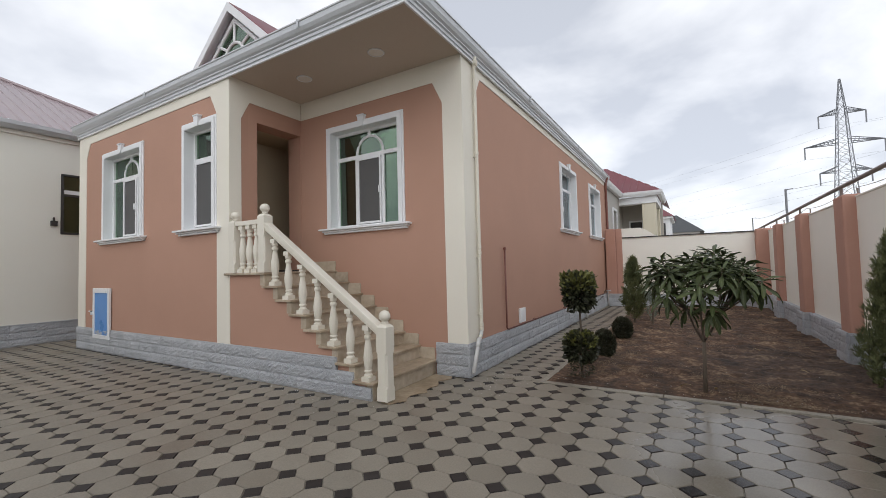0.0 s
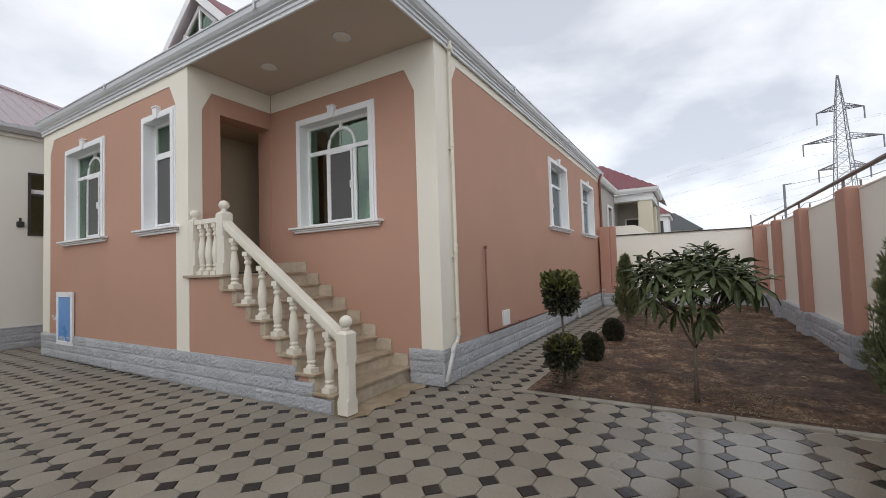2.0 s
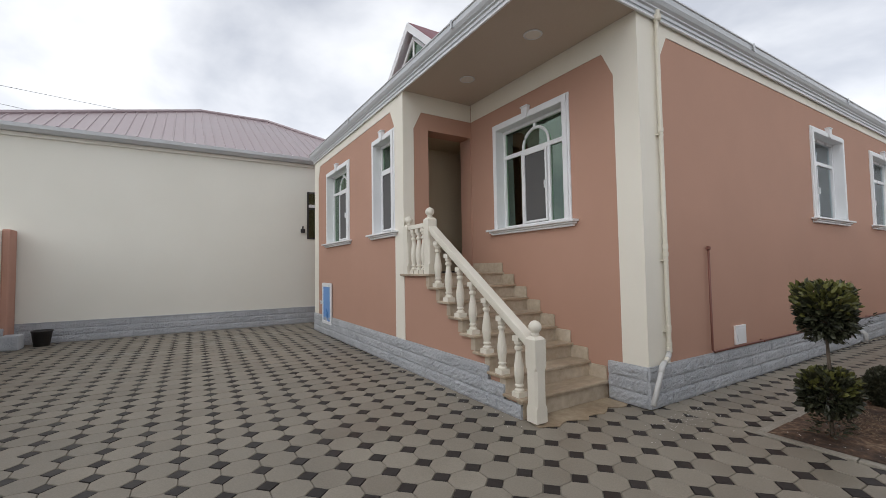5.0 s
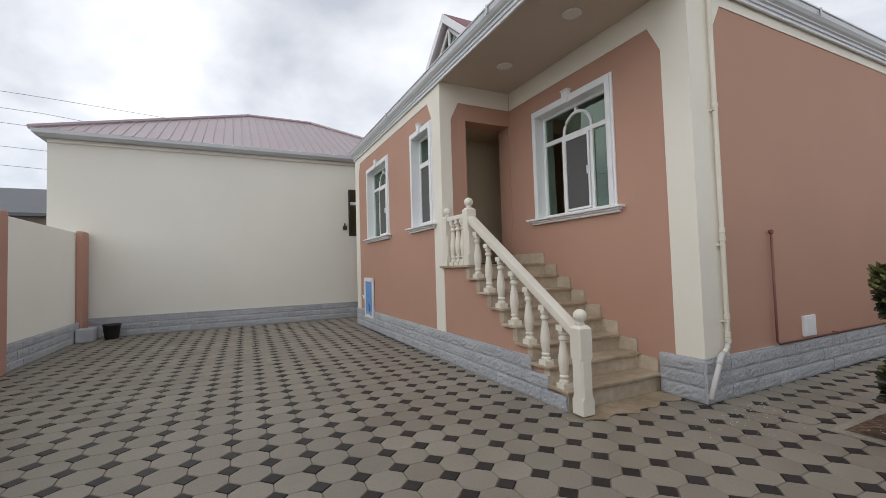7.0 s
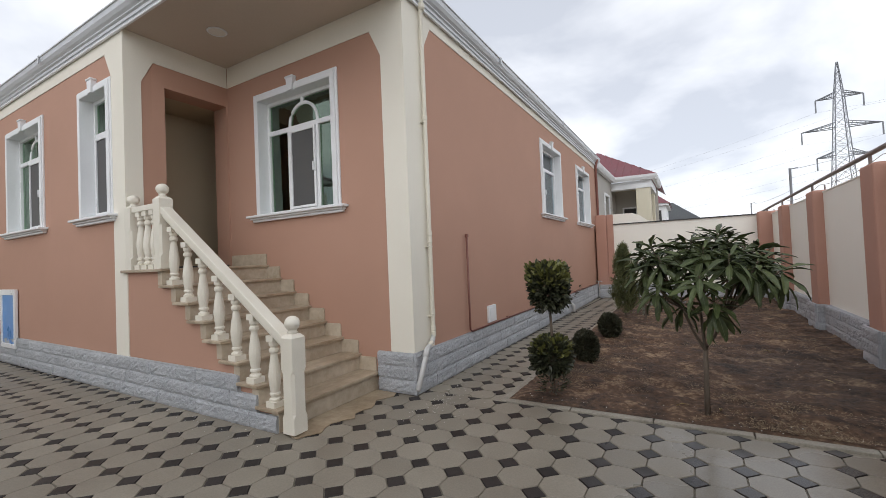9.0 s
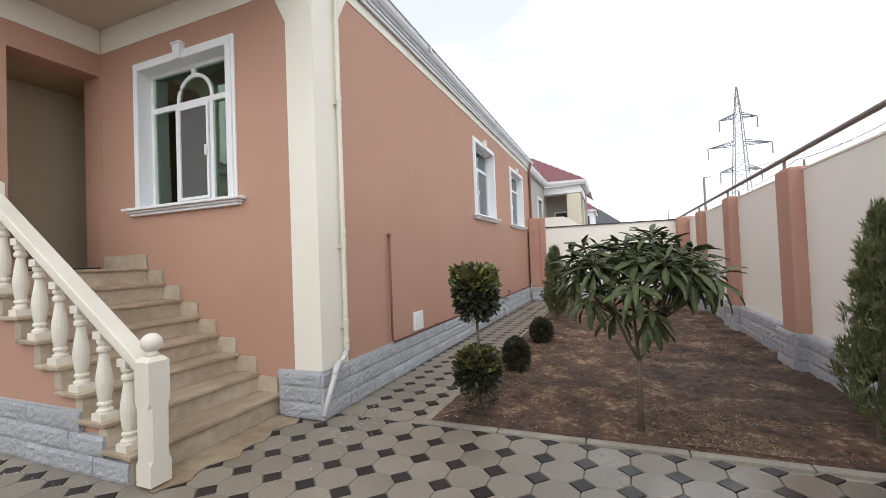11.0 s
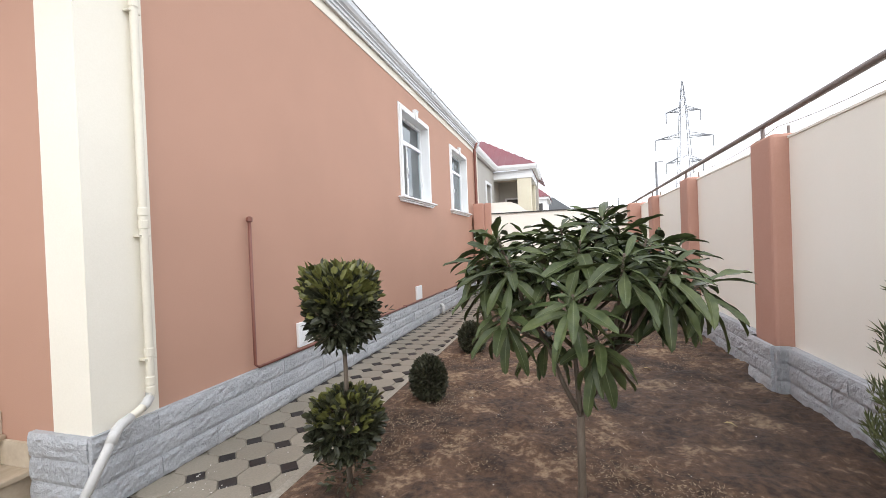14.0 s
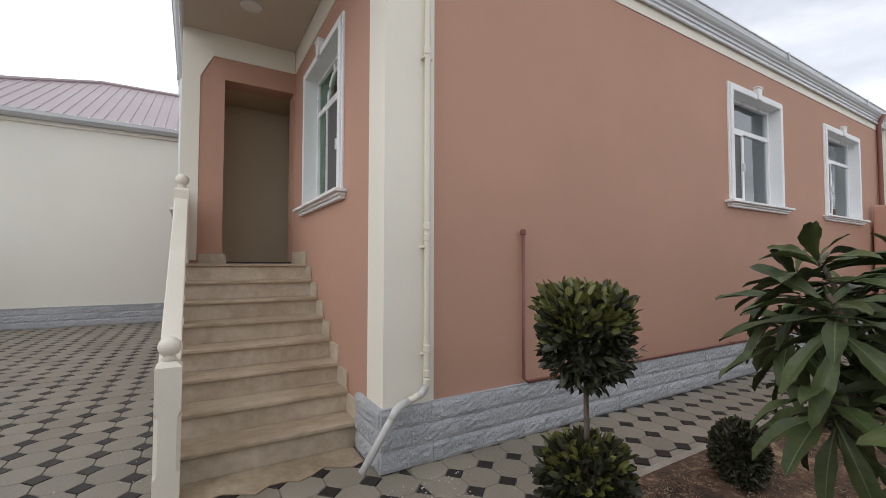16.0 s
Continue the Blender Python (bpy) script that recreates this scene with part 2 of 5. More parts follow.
BLUE = surface("blue_film_panel", (0.10, 0.27, 0.62), (0.13, 0.33, 0.70), (0.25, 0.4), 20, 1.5, 0.02)
GLASS = tinted_glass("green_tinted_glass", (0.46, 0.55, 0.44), (0.67, 0.84, 0.70), 0.12)
CLEAR = tinted_glass("clear_window_glass", (0.88, 0.92, 0.92), (0.85, 0.90, 0.92), 0.10)
STEEL = surface("galvanised_lattice_steel", (0.22, 0.23, 0.25), (0.30, 0.31, 0.33), (0.5, 0.7), 5, 0.2, 0.0, metal=0.3)
GREYROOF = surface("dark_grey_roof", (0.10, 0.11, 0.12), (0.14, 0.15, 0.16), (0.5, 0.7), 10, 0.3, 0.0)
SCREEN = surface("grey_insect_mesh", (0.075, 0.075, 0.075), (0.11, 0.107, 0.104), (0.5, 0.7), 300, 2.0, 0.1)
DOORWOOD = surface("dark_brown_door", (0.06, 0.035, 0.022), (0.10, 0.06, 0.04), (0.4, 0.55), 40, 3.0, 0.1, stretch=(1, 1, 0.1))
LAMP = surface("frosted_lamp_disc", (0.72, 0.68, 0.62), (0.76, 0.72, 0.66), (0.4, 0.5), 30, 2.0, 0.0)
BARK = surface("grey_brown_bark", (0.085, 0.065, 0.048), (0.17, 0.135, 0.105), (0.8, 0.95), 60, 8.0, 0.6, stretch=(1, 1, 0.3))

# ---- building helpers ----
PLACE = {}


def geo():
    return ([], [])


def face(g, pts):
    n = len(g[0])
    g[0].extend(tuple(p) for p in pts)
    g[1].append(tuple(range(n, n + len(pts))))


def box(g, x0, y0, z0, x1, y1, z1):
    x0, x1, y0, y1, z0, z1 = min(x0, x1), max(x0, x1), min(y0, y1), max(y0, y1), min(z0, z1), max(z0, z1)
    n = len(g[0])
    g[0].extend([(x0, y0, z0), (x1, y0, z0), (x1, y1, z0), (x0, y1, z0), (x0, y0, z1), (x1, y0, z1), (x1, y1, z1), (x0, y1, z1)])
    g[1].extend([tuple(n + i for i in f) for f in ((3, 2, 1, 0), (4, 5, 6, 7), (0, 1, 5, 4), (1, 2, 6, 5), (2, 3, 7, 6), (3, 0, 4, 7))])
    return g


def prism(g, pts, vec):
    """A flat outline pushed along vec."""
    n, k = len(g[0]), len(pts)
    v = Vector(vec)
    g[0].extend(tuple(p) for p in pts)
    g[0].extend(tuple(Vector(p) + v) for p in pts)
    g[1].append(tuple(range(n + k - 1, n - 1, -1)))
    g[1].append(tuple(range(n + k, n + 2 * k)))
    for i in range(k):
        j = (i + 1) % k
        g[1].append((n + i, n + j, n + k + j, n + k + i))
    return g


def lathe(g, profile, cx, cy, cz, seg=14, turn=0.0):
    n = len(g[0])
    for r, z in profile:
        for i in range(seg):
            a = 2 * math.pi * i / seg + turn
            g[0].append((cx + r * math.cos(a), cy + r * math.sin(a), cz + z))
    for k in range(len(profile) - 1):
        for i in range(seg):
            j = (i + 1) % seg
            g[1].append((n + k * seg + i, n + k * seg + j, n + (k + 1) * seg + j, n + (k + 1) * seg + i))
    g[1].append(tuple(n + i for i in range(seg - 1, -1, -1)))
    g[1].append(tuple(n + (len(profile) - 1) * seg + i for i in range(seg)))
    return g


def tube(g, pts, radii, seg=8):
    """A round bar along points."""
    pts = [Vector(p) for p in pts]
    if not isinstance(radii, (list, tuple)):
        radii = [radii] * len(pts)
    n = len(g[0])
    for k, p in enumerate(pts):
        d = (pts[min(k + 1, len(pts) - 1)] - pts[max(k - 1, 0)]).normalized()
        a = d.cross(Vector((0, 0, 1)) if abs(d.z) < 0.9 else Vector((1, 0, 0))).normalized()
        b = d.cross(a)
        for i in range(seg):
            w = 2 * math.pi * i / seg
            g[0].append(tuple(p + radii[k] * (math.cos(w) * a + math.sin(w) * b)))
    for k in range(len(pts) - 1):
        for i in range(seg):
            j = (i + 1) % seg
            g[1].append((n + k * seg + i, n + (k + 1) * seg + i, n + (k + 1) * seg + j, n + k * seg + j))
    g[1].append(tuple(n + i for i in range(seg)))
    g[1].append(tuple(n + (len(pts) - 1) * seg + i for i in range(seg - 1, -1, -1)))
    return g


def mesh_of(name, g, material, smooth=False):
    me = bpy.data.meshes.new(name)
    me.from_pydata(g[0], [], g[1])
    me.update()
    bm = bmesh.new()
    bm.from_mesh(me)
    if len(bm.faces) < 60000:
        bmesh.ops.recalc_face_normals(bm, faces=bm.faces)
    bm.to_mesh(me)
    bm.free()
    if smooth:
        me.polygons.foreach_set("use_smooth", [True] * len(me.polygons))
    me.materials.append(material)
    return me


def attach(ob, parent):
    if parent is not None:
        ob.parent = parent
        ob.matrix_parent_inverse = PLACE.get(parent, Matrix()).inverted()


def part(name, g, material, parent=None, label="", smooth=False, bevel=0.0):
    ob = new(name, mesh_of(name, g, material, smooth))
    attach(ob, parent)
    if label:
        ob["label"] = label
    if bevel:
        mod = ob.modifiers.new("bevel", "BEVEL")
        mod.width, mod.segments, mod.limit_method = bevel, 2, "ANGLE"
    return ob


def piece(name, me, m, parent):
    """One of many alike pieces on shared mesh data."""
    ob = new(name, me)
    attach(ob, parent)
    ob.matrix_basis = m
    PLACE[ob] = m
    return ob


def thing(name, at, label, category, group="", kind=""):
    ob = new(name)
    ob.matrix_basis = Matrix.Translation(at)
    PLACE[ob] = Matrix.Translation(at)
    ob.empty_display_size = 0.1
    return tagged(ob, label, category, group, kind)


def holed(u0, u1, z0, z1, holes, at, depth, axis):
    """One welded slab with openings; axis is the way along which it is thick."""
    us = sorted({u0, u1, *[h[0] for h in holes], *[h[1] for h in holes]})
    zs = sorted({z0, z1, *[h[2] for h in holes], *[h[3] for h in holes]})
    index, g = {}, geo()

    def vert(i, k, side):
        if (i, k, side) not in index:
            index[i, k, side] = len(g[0])
            v = at + (depth if side else 0.0)
            g[0].append((us[i], v, zs[k]) if axis == "y" else (v, us[i], zs[k]))
        return index[i, k, side]

    def solid(i, k):
        if not (0 <= i < len(us) - 1 and 0 <= k < len(zs) - 1):
            return False
        u, z = (us[i] + us[i + 1]) / 2, (zs[k] + zs[k + 1]) / 2
        return not any(h[0] < u < h[1] and h[2] < z < h[3] for h in holes)

    for i in range(len(us) - 1):
        for k in range(len(zs) - 1):
            if not solid(i, k):
                continue
            for side in (0, 1):
                g[1].append((vert(i, k, side), vert(i + 1, k, side), vert(i + 1, k + 1, side), vert(i, k + 1, side)))
            for di, dk, p, q in ((-1, 0, (i, k), (i, k + 1)), (1, 0, (i + 1, k), (i + 1, k + 1)), (0, -1, (i, k), (i + 1, k)), (0, 1, (i, k + 1), (i + 1, k + 1))):
                if not solid(i + di, k + dk):
                    g[1].append((vert(*p, 0), vert(*q, 0), vert(*q, 1), vert(*p, 1)))
    return g


def wall_x(y, depth, x0, x1, z0, z1, holes=()):
    return holed(x0, x1, z0, z1, holes, y, depth, "y")


def wall_y(x, depth, y0, y1, z0, z1, holes=()):
    return holed(y0, y1, z0, z1, holes, x, depth, "x")


def moved(g, m):
    return ([tuple(m @ Vector(v)) for v in g[0]], g[1])


def sweep(g, profile, path):
    """A moulding along a flat path that turns left-handed; profile is (outward, z)."""
    n, k = len(g[0]), len(profile)
    for i, p in enumerate(path):
        p = Vector(p)
        d0 = (p - Vector(path[i - 1])).normalized() if i else None
        d1 = (Vector(path[i + 1]) - p).normalized() if i + 1 < len(path) else None
        d0, d1 = d0 or d1, d1 or d0
        n0, n1 = Vector((d0.y, -d0.x)), Vector((d1.y, -d1.x))
        out = (n0 + n1) / (1 + n0.dot(n1))
        for o, z in profile:
            g[0].append((p.x + out.x * o, p.y + out.y * o, z))
    for i in range(len(path) - 1):
        for a in range(k):
            b = (a + 1) % k
            g[1].append((n + i * k + a, n + i * k + b, n + (i + 1) * k + b, n + (i + 1) * k + a))
    g[1].append(tuple(n + a for a in range(k - 1, -1, -1)))
    g[1].append(tuple(n + (len(path) - 1) * k + a for a in range(k)))
    return g


# split-face stone blocks, 0.40 x 0.14, rough towards -y
def stone_mesh(seed):
    rng = random.Random(seed)
    nx, nz, length, high = 10, 5, 0.40, 0.14
    g = geo()
    for k in range(nz + 1):
        for i in range(nx + 1):
            u, w = i / nx, k / nz
            edge = min(w * high, (1 - w) * high)
            side = min(u, 1 - u) * length
            swell = 0.024 + 0.009 * min(1.0, edge / 0.03) - (0.003 if side == 0 else 0.0) + (rng.uniform(-0.0055, 0.0055) if edge > 0 and side > 0 else rng.uniform(-0.002, 0.002))
            g[0].append((u * length + (0.0005 if i == 0 else -0.0005 if i == nx else 0), -swell, w * high + (0.001 if k == 0 else -0.001 if k == nz else 0)))
    for k in range(nz):
        for i in range(nx):
            a = k * (nx + 1) + i
            g[1].append((a, a + 1, a + nx + 2, a + nx + 1))
    n = len(g[0])
    loop = [i for i in range(nx + 1)] + [k * (nx + 1) + nx for k in range(1, nz + 1)] + [nz * (nx + 1) + i for i in range(nx - 1, -1, -1)] + [k * (nx + 1) for k in range(nz - 1, 0, -1)]
    for i in loop:
        x, y, z = g[0][i]
        g[0].append((x, 0.01, z))
    for i in range(len(loop)):
        j = (i + 1) % len(loop)
        g[1].append((loop[j], loop[i], n + i, n + j))
    return mesh_of("stone", g, ROCK)


STONES = [stone_mesh(s) for s in range(8)]
stone_rng = random.Random(5)


def stone_run(parent, x0, y0, x1, y1, z0=0.0, courses=3, cut=(0, 0, 0), high=0.143):
    """Courses of rough blocks along a line; the rough side looks to the right of the way from start to end."""
    d = Vector((x1 - x0, y1 - y0, 0))
    total = d.length
    d.normalize()
    angle = math.degrees(math.atan2(d.y, d.x))
    for c in range(courses):
        end = total - cut[c]
        s = 0.0
        first = 0.22 if c % 2 else 0.40
        while s < end - 0.01:
            step = min(first * stone_rng.uniform(0.92, 1.12), end - s)
            if end - s - step < 0.12:
                step = end - s
            m = pose(x0 + d.x * s, y0 + d.y * s, z0 + c * high, 0, 0, angle) @ Matrix.Diagonal((step / 0.40, stone_rng.uniform(0.85, 1.15), high / 0.14, 1))
            piece("stone", stone_rng.choice(STONES), m, parent)
            s += step
            first = 0.40


# ---- our house ----
XS, YP, YF, XL, XB, YB = -2.68, 4.92, 3.62, -10.95, -5.80, 15.9
LAND, TOP = 1.435, 4.30
W1, W2, W3 = (-9.78, -8.37, 2.12, 3.70), (-6.94, -6.19, 2.12, 3.71), (-5.09, -3.73, 2.10, 3.655)
S1, S2 = (9.78, 11.17, 2.26, 3.73), (12.94, 14.46, 2.26, 3.73)
NICHE = (4.07, 4.90, LAND, 3.74)

house = thing("house", (XL, YF, 0), "single-storey terracotta house with cream corner bands and white window trims", "house")
part("wall", wall_x(YF, 0.3, XL, XB, 0, TOP, [W1, W2]), PINK, house, "terracotta rendered wall")
part("wall", wall_x(YP, 0.3, XB, XS, 0, TOP, [W3]), PINK, house, "terracotta rendered wall")
part("wall", wall_y(XS, -0.3, YP + 0.3, YB, 0, TOP, [S1, S2]), PINK, house, "terracotta rendered wall")
part("wall", wall_y(XB, -0.3, YF + 0.3, YP, 0, TOP, [NICHE]), PINK, house, "terracotta rendered wall")
part("wall", wall_x(YB, -0.3, XL, XS - 0.3, 0, TOP), PINK, house)
part("wall", wall_y(XL, 0.3, YF + 0.3, YB - 0.3, 0, TOP), PINK, house)
g = geo()
box(g, XL + 0.3, YF + 0.3, 1.25, XB - 0.3, YB - 0.3, LAND - 0.004)
box(g, XB - 0.3, YP + 0.3, 1.25, XS - 0.3, YB - 0.3, LAND - 0.004)
part("inner_floor", g, INNER, house)
part("inner_wall", box(geo(), XL + 0.3, 8.6, LAND, XS - 0.3, 8.75, TOP - 0.02), INNER, house)
part("inner_wall", box(geo(), -7.5, YF + 0.3, LAND, -7.35, 8.6, TOP - 0.02), INNER, house)
# entrance recess
for b in ((-6.86, 3.93, LAND, -6.74, 6.60, TOP - 0.02), (-6.74, 3.93, LAND, -6.10, 4.066, TOP - 0.02), (-6.74, 4.066, 3.745, -6.10, 6.60, TOP - 0.02), (-6.10, 5.222, LAND, -6.0, 6.60, TOP - 0.02), (-6.74, 6.60, LAND, -6.0, 6.70, TOP - 0.02)):
    part("recess_wall", box(geo(), *b), OLIVE, house, "olive beige painted entrance recess")
door = part("door", box(geo(), -6.738, 5.50, LAND, -6.69, 6.42, 3.50), DOORWOOD, house, "dark brown entrance door", bevel=0.004)
for z0, z1, mt in ((1.58, 2.25, DOORWOOD), (2.38, 3.35, DARK)):
    part("panel", box(geo(), -6.69, 5.62, z0, -6.675, 6.30, z1), mt, door, bevel=0.006)
part("handle", tube(geo(), [(-6.69, 5.56, 2.42), (-6.64, 5.56, 2.42), (-6.64, 5.66, 2.42)], 0.009), STEEL, door, "steel handle")
part("threshold", box(geo(), -5.83, 4.08, LAND + 0.002, -5.90, 4.895, LAND + 0.025), DARK, house, "dark doorway threshold strip")


def band(pts, axis, at, proud, label="cream painted band"):
    g = geo()
    if axis == "y":
        prism(g, [(u, at, z) for u, z in pts], (0, proud, 0))
    else:
        prism(g, [(at, u, z) for u, z in pts], (proud, 0, 0))
    part("band", g, CREAM, house, label)


PL = 0.43
band([(XL - 0.008, PL), (-10.62, PL), (-10.62, 3.82), (-10.46, 4.11), (-6.26, 4.11), (-6.10, 3.82), (-6.10, PL), (XB + 0.008, PL), (XB + 0.008, TOP), (XL - 0.008, TOP)], "y", YF, -0.010)
band([(XB + 0.02, 4.01), (-3.13, 4.01), (-2.98, 3.70), (-2.98, PL), (XS + 0.01, PL), (XS + 0.01, TOP), (XB + 0.02, TOP)], "y", YP, -0.010)
band([(YF, LAND + 0.04), (3.80, LAND + 0.04), (3.80, 3.73), (3.94, 4.01), (YP - 0.012, 4.01), (YP - 0.012, TOP), (YF, TOP)], "x", XB, 0.010)
band([(YP, PL), (5.31, PL), (5.31, 3.84), (5.48, 4.15), (YB, 4.15), (YB, TOP), (YP, TOP)], "x", XS, 0.010)

# soffit, gutter, roof
part("soffit", box(geo(), XB + 0.012, 3.60, TOP, -2.65, YP - 0.012, TOP + 0.06), SOFFIT, house, "beige porch ceiling")
g = box(geo(), XL - 0.03, 3.60, TOP + 0.002, XB + 0.01, YF + 0.3, TOP + 0.06)
box(g, XB + 0.01, YP - 0.01, TOP + 0.002, -2.65, YB + 0.03, TOP + 0.06)
box(g, XL - 0.03, YF + 0.3, TOP + 0.002, XB + 0.01, YB + 0.03, TOP + 0.06)
part("eave_board", g, GUTTER, house)
PROFILE = [(-0.02, 4.29), (0.012, 4.29), (0.012, 4.32), (0.026, 4.325), (0.026, 4.36), (0.045, 4.375), (0.045, 4.39), (0.07, 4.415), (0.092, 4.455), (0.098, 4.515), (0.11, 4.52), (0.11, 4.536), (0.085, 4.54), (-0.02, 4.54)]
EAVE = [(XL - 0.03, YB + 0.03), (XL - 0.03, 3.60), (-2.65, 3.60), (-2.65, YB + 0.03), (XL - 0.03, YB + 0.03)]
gutter = part("gutter", sweep(geo(), PROFILE, EAVE), GUTTER, house, "grey white moulded eaves gutter")
bead = [(0.0, 4.268), (0.022, 4.268), (0.026, 4.278), (0.022, 4.289), (0.0, 4.289)]
part("bead", sweep(geo(), bead, EAVE[1:4]), WHITE, gutter, "white bead under the gutter")
for y in (7.4, 11.2, 14.6):
    part("bracket", box(geo(), -2.548, y, 4.44, -2.532, y + 0.03, 4.545), GUTTER, gutter)
for x in (-4.2, -8.0):
    part("bracket", box(geo(), x, 3.482, 4.44, x + 0.03, 3.497, 4.545), GUTTER, gutter)
rx0, rx1, ry0, ry1, rz, rh = XL - 0.03, -2.65, 3.60, YB + 0.03, 4.541, 6.35
rx = (rx0 + rx1) / 2
hip = (rx1 - rx0) / 2
g = geo()
a, b = (rx, ry0 + hip, rh), (rx, ry1 - hip, rh)
for f in ([(rx0, ry0, rz), (rx1, ry0, rz), a], [(rx1, ry0, rz), (rx1, ry1, rz), b, a], [(rx1, ry1, rz), (rx0, ry1, rz), b], [(rx0, ry1, rz), (rx0, ry0, rz), a, b]):
    face(g, f)
face(g, [(rx0, ry0, rz), (rx0, ry1, rz), (rx1, ry1, rz), (rx1, ry0, rz)])
roof = part("roof", g, RED_ROOF, house, "dark red metal roof")

# gable dormer
DX, DY, DZ = -6.83, 4.40, 6.02
half, slope = 1.36, 0.85
base = DZ - half * slope
dormer = part("dormer", prism(geo(), [(DX - half, DY, base), (DX + half, DY, base), (DX, DY, DZ)], (0, 0.06, 0)), GUTTER, house, "pale front gable of the dormer")
for sgn in (-1, 1):
    e = 0.16
    pts = [(DX, DY - 0.16, DZ + 0.10), (DX + sgn * (half + e), DY - 0.16, DZ + 0.10 - (half + e) * slope), (DX + sgn * (half + e), DY - 0.16, DZ - 0.06 - (half + e) * slope), (DX, DY - 0.16, DZ - 0.06)]
    part("barge_board", prism(geo(), pts, (0, 0.035, 0)), WHITE, dormer, "white barge board")
    part("roof_sheet", prism(geo(), [(p[0], DY - 0.125, p[2] + (0.014 if i < 2 else 0.135)) for i, p in enumerate(pts)], (0, 2.6, 0)), RED_ROOF, dormer, "red metal dormer roof")
    part("soffit_board", prism(geo(), [(p[0], DY - 0.124, p[2] + (-0.03 if i < 2 else 0.11)) for i, p in enumerate(pts)], (0, 0.3, 0)), WHITE, dormer, "white verge soffit")
g = geo()
prism(g, [(DX - half + 0.35, DY - 0.012, base + 0.10), (DX + half - 0.35, DY - 0.012, base + 0.10), (DX, DY - 0.012, DZ - 0.20)], (0, 0.010, 0))
part("pane", g, GLASS, dormer)
g = geo()
inner = half - 0.30
for sgn in (-1, 1):
    tube(g, [(DX + sgn * inner, DY - 0.02, base + 0.08), (DX, DY - 0.02, DZ - 0.16)], 0.035, 6)
    tube(g, [(DX + sgn * 0.20, DY - 0.02, base + 0.50), (DX + sgn * 0.48, DY - 0.02, base + 0.66)], 0.028, 6)
    tube(g, [(DX + sgn * 0.27, DY - 0.02, base + 0.08), (DX + sgn * 0.27, DY - 0.02, base + 0.32)], 0.028, 6)
arc = [(DX + 0.27 * math.cos(a), DY - 0.02, base + 0.32 + 0.27 * math.sin(a)) for a in [math.pi * i / 12 for i in range(13)]]
tube(g, arc, 0.028, 6)
tube(g, [(DX, DY - 0.02, base + 0.59), (DX, DY - 0.02, DZ - 0.2)], 0.028, 6)
tube(g, [(DX - inner, DY - 0.02, base + 0.09), (DX + inner, DY - 0.02, base + 0.09)], 0.035, 6)
part("muntins", g, PVC, dormer, "white glazing bars with an arch")


# windows
def bar(g, x0, z0, x1, z1, y0, y1):
    box(g, x0, y0, z0, x1, y1, z1)


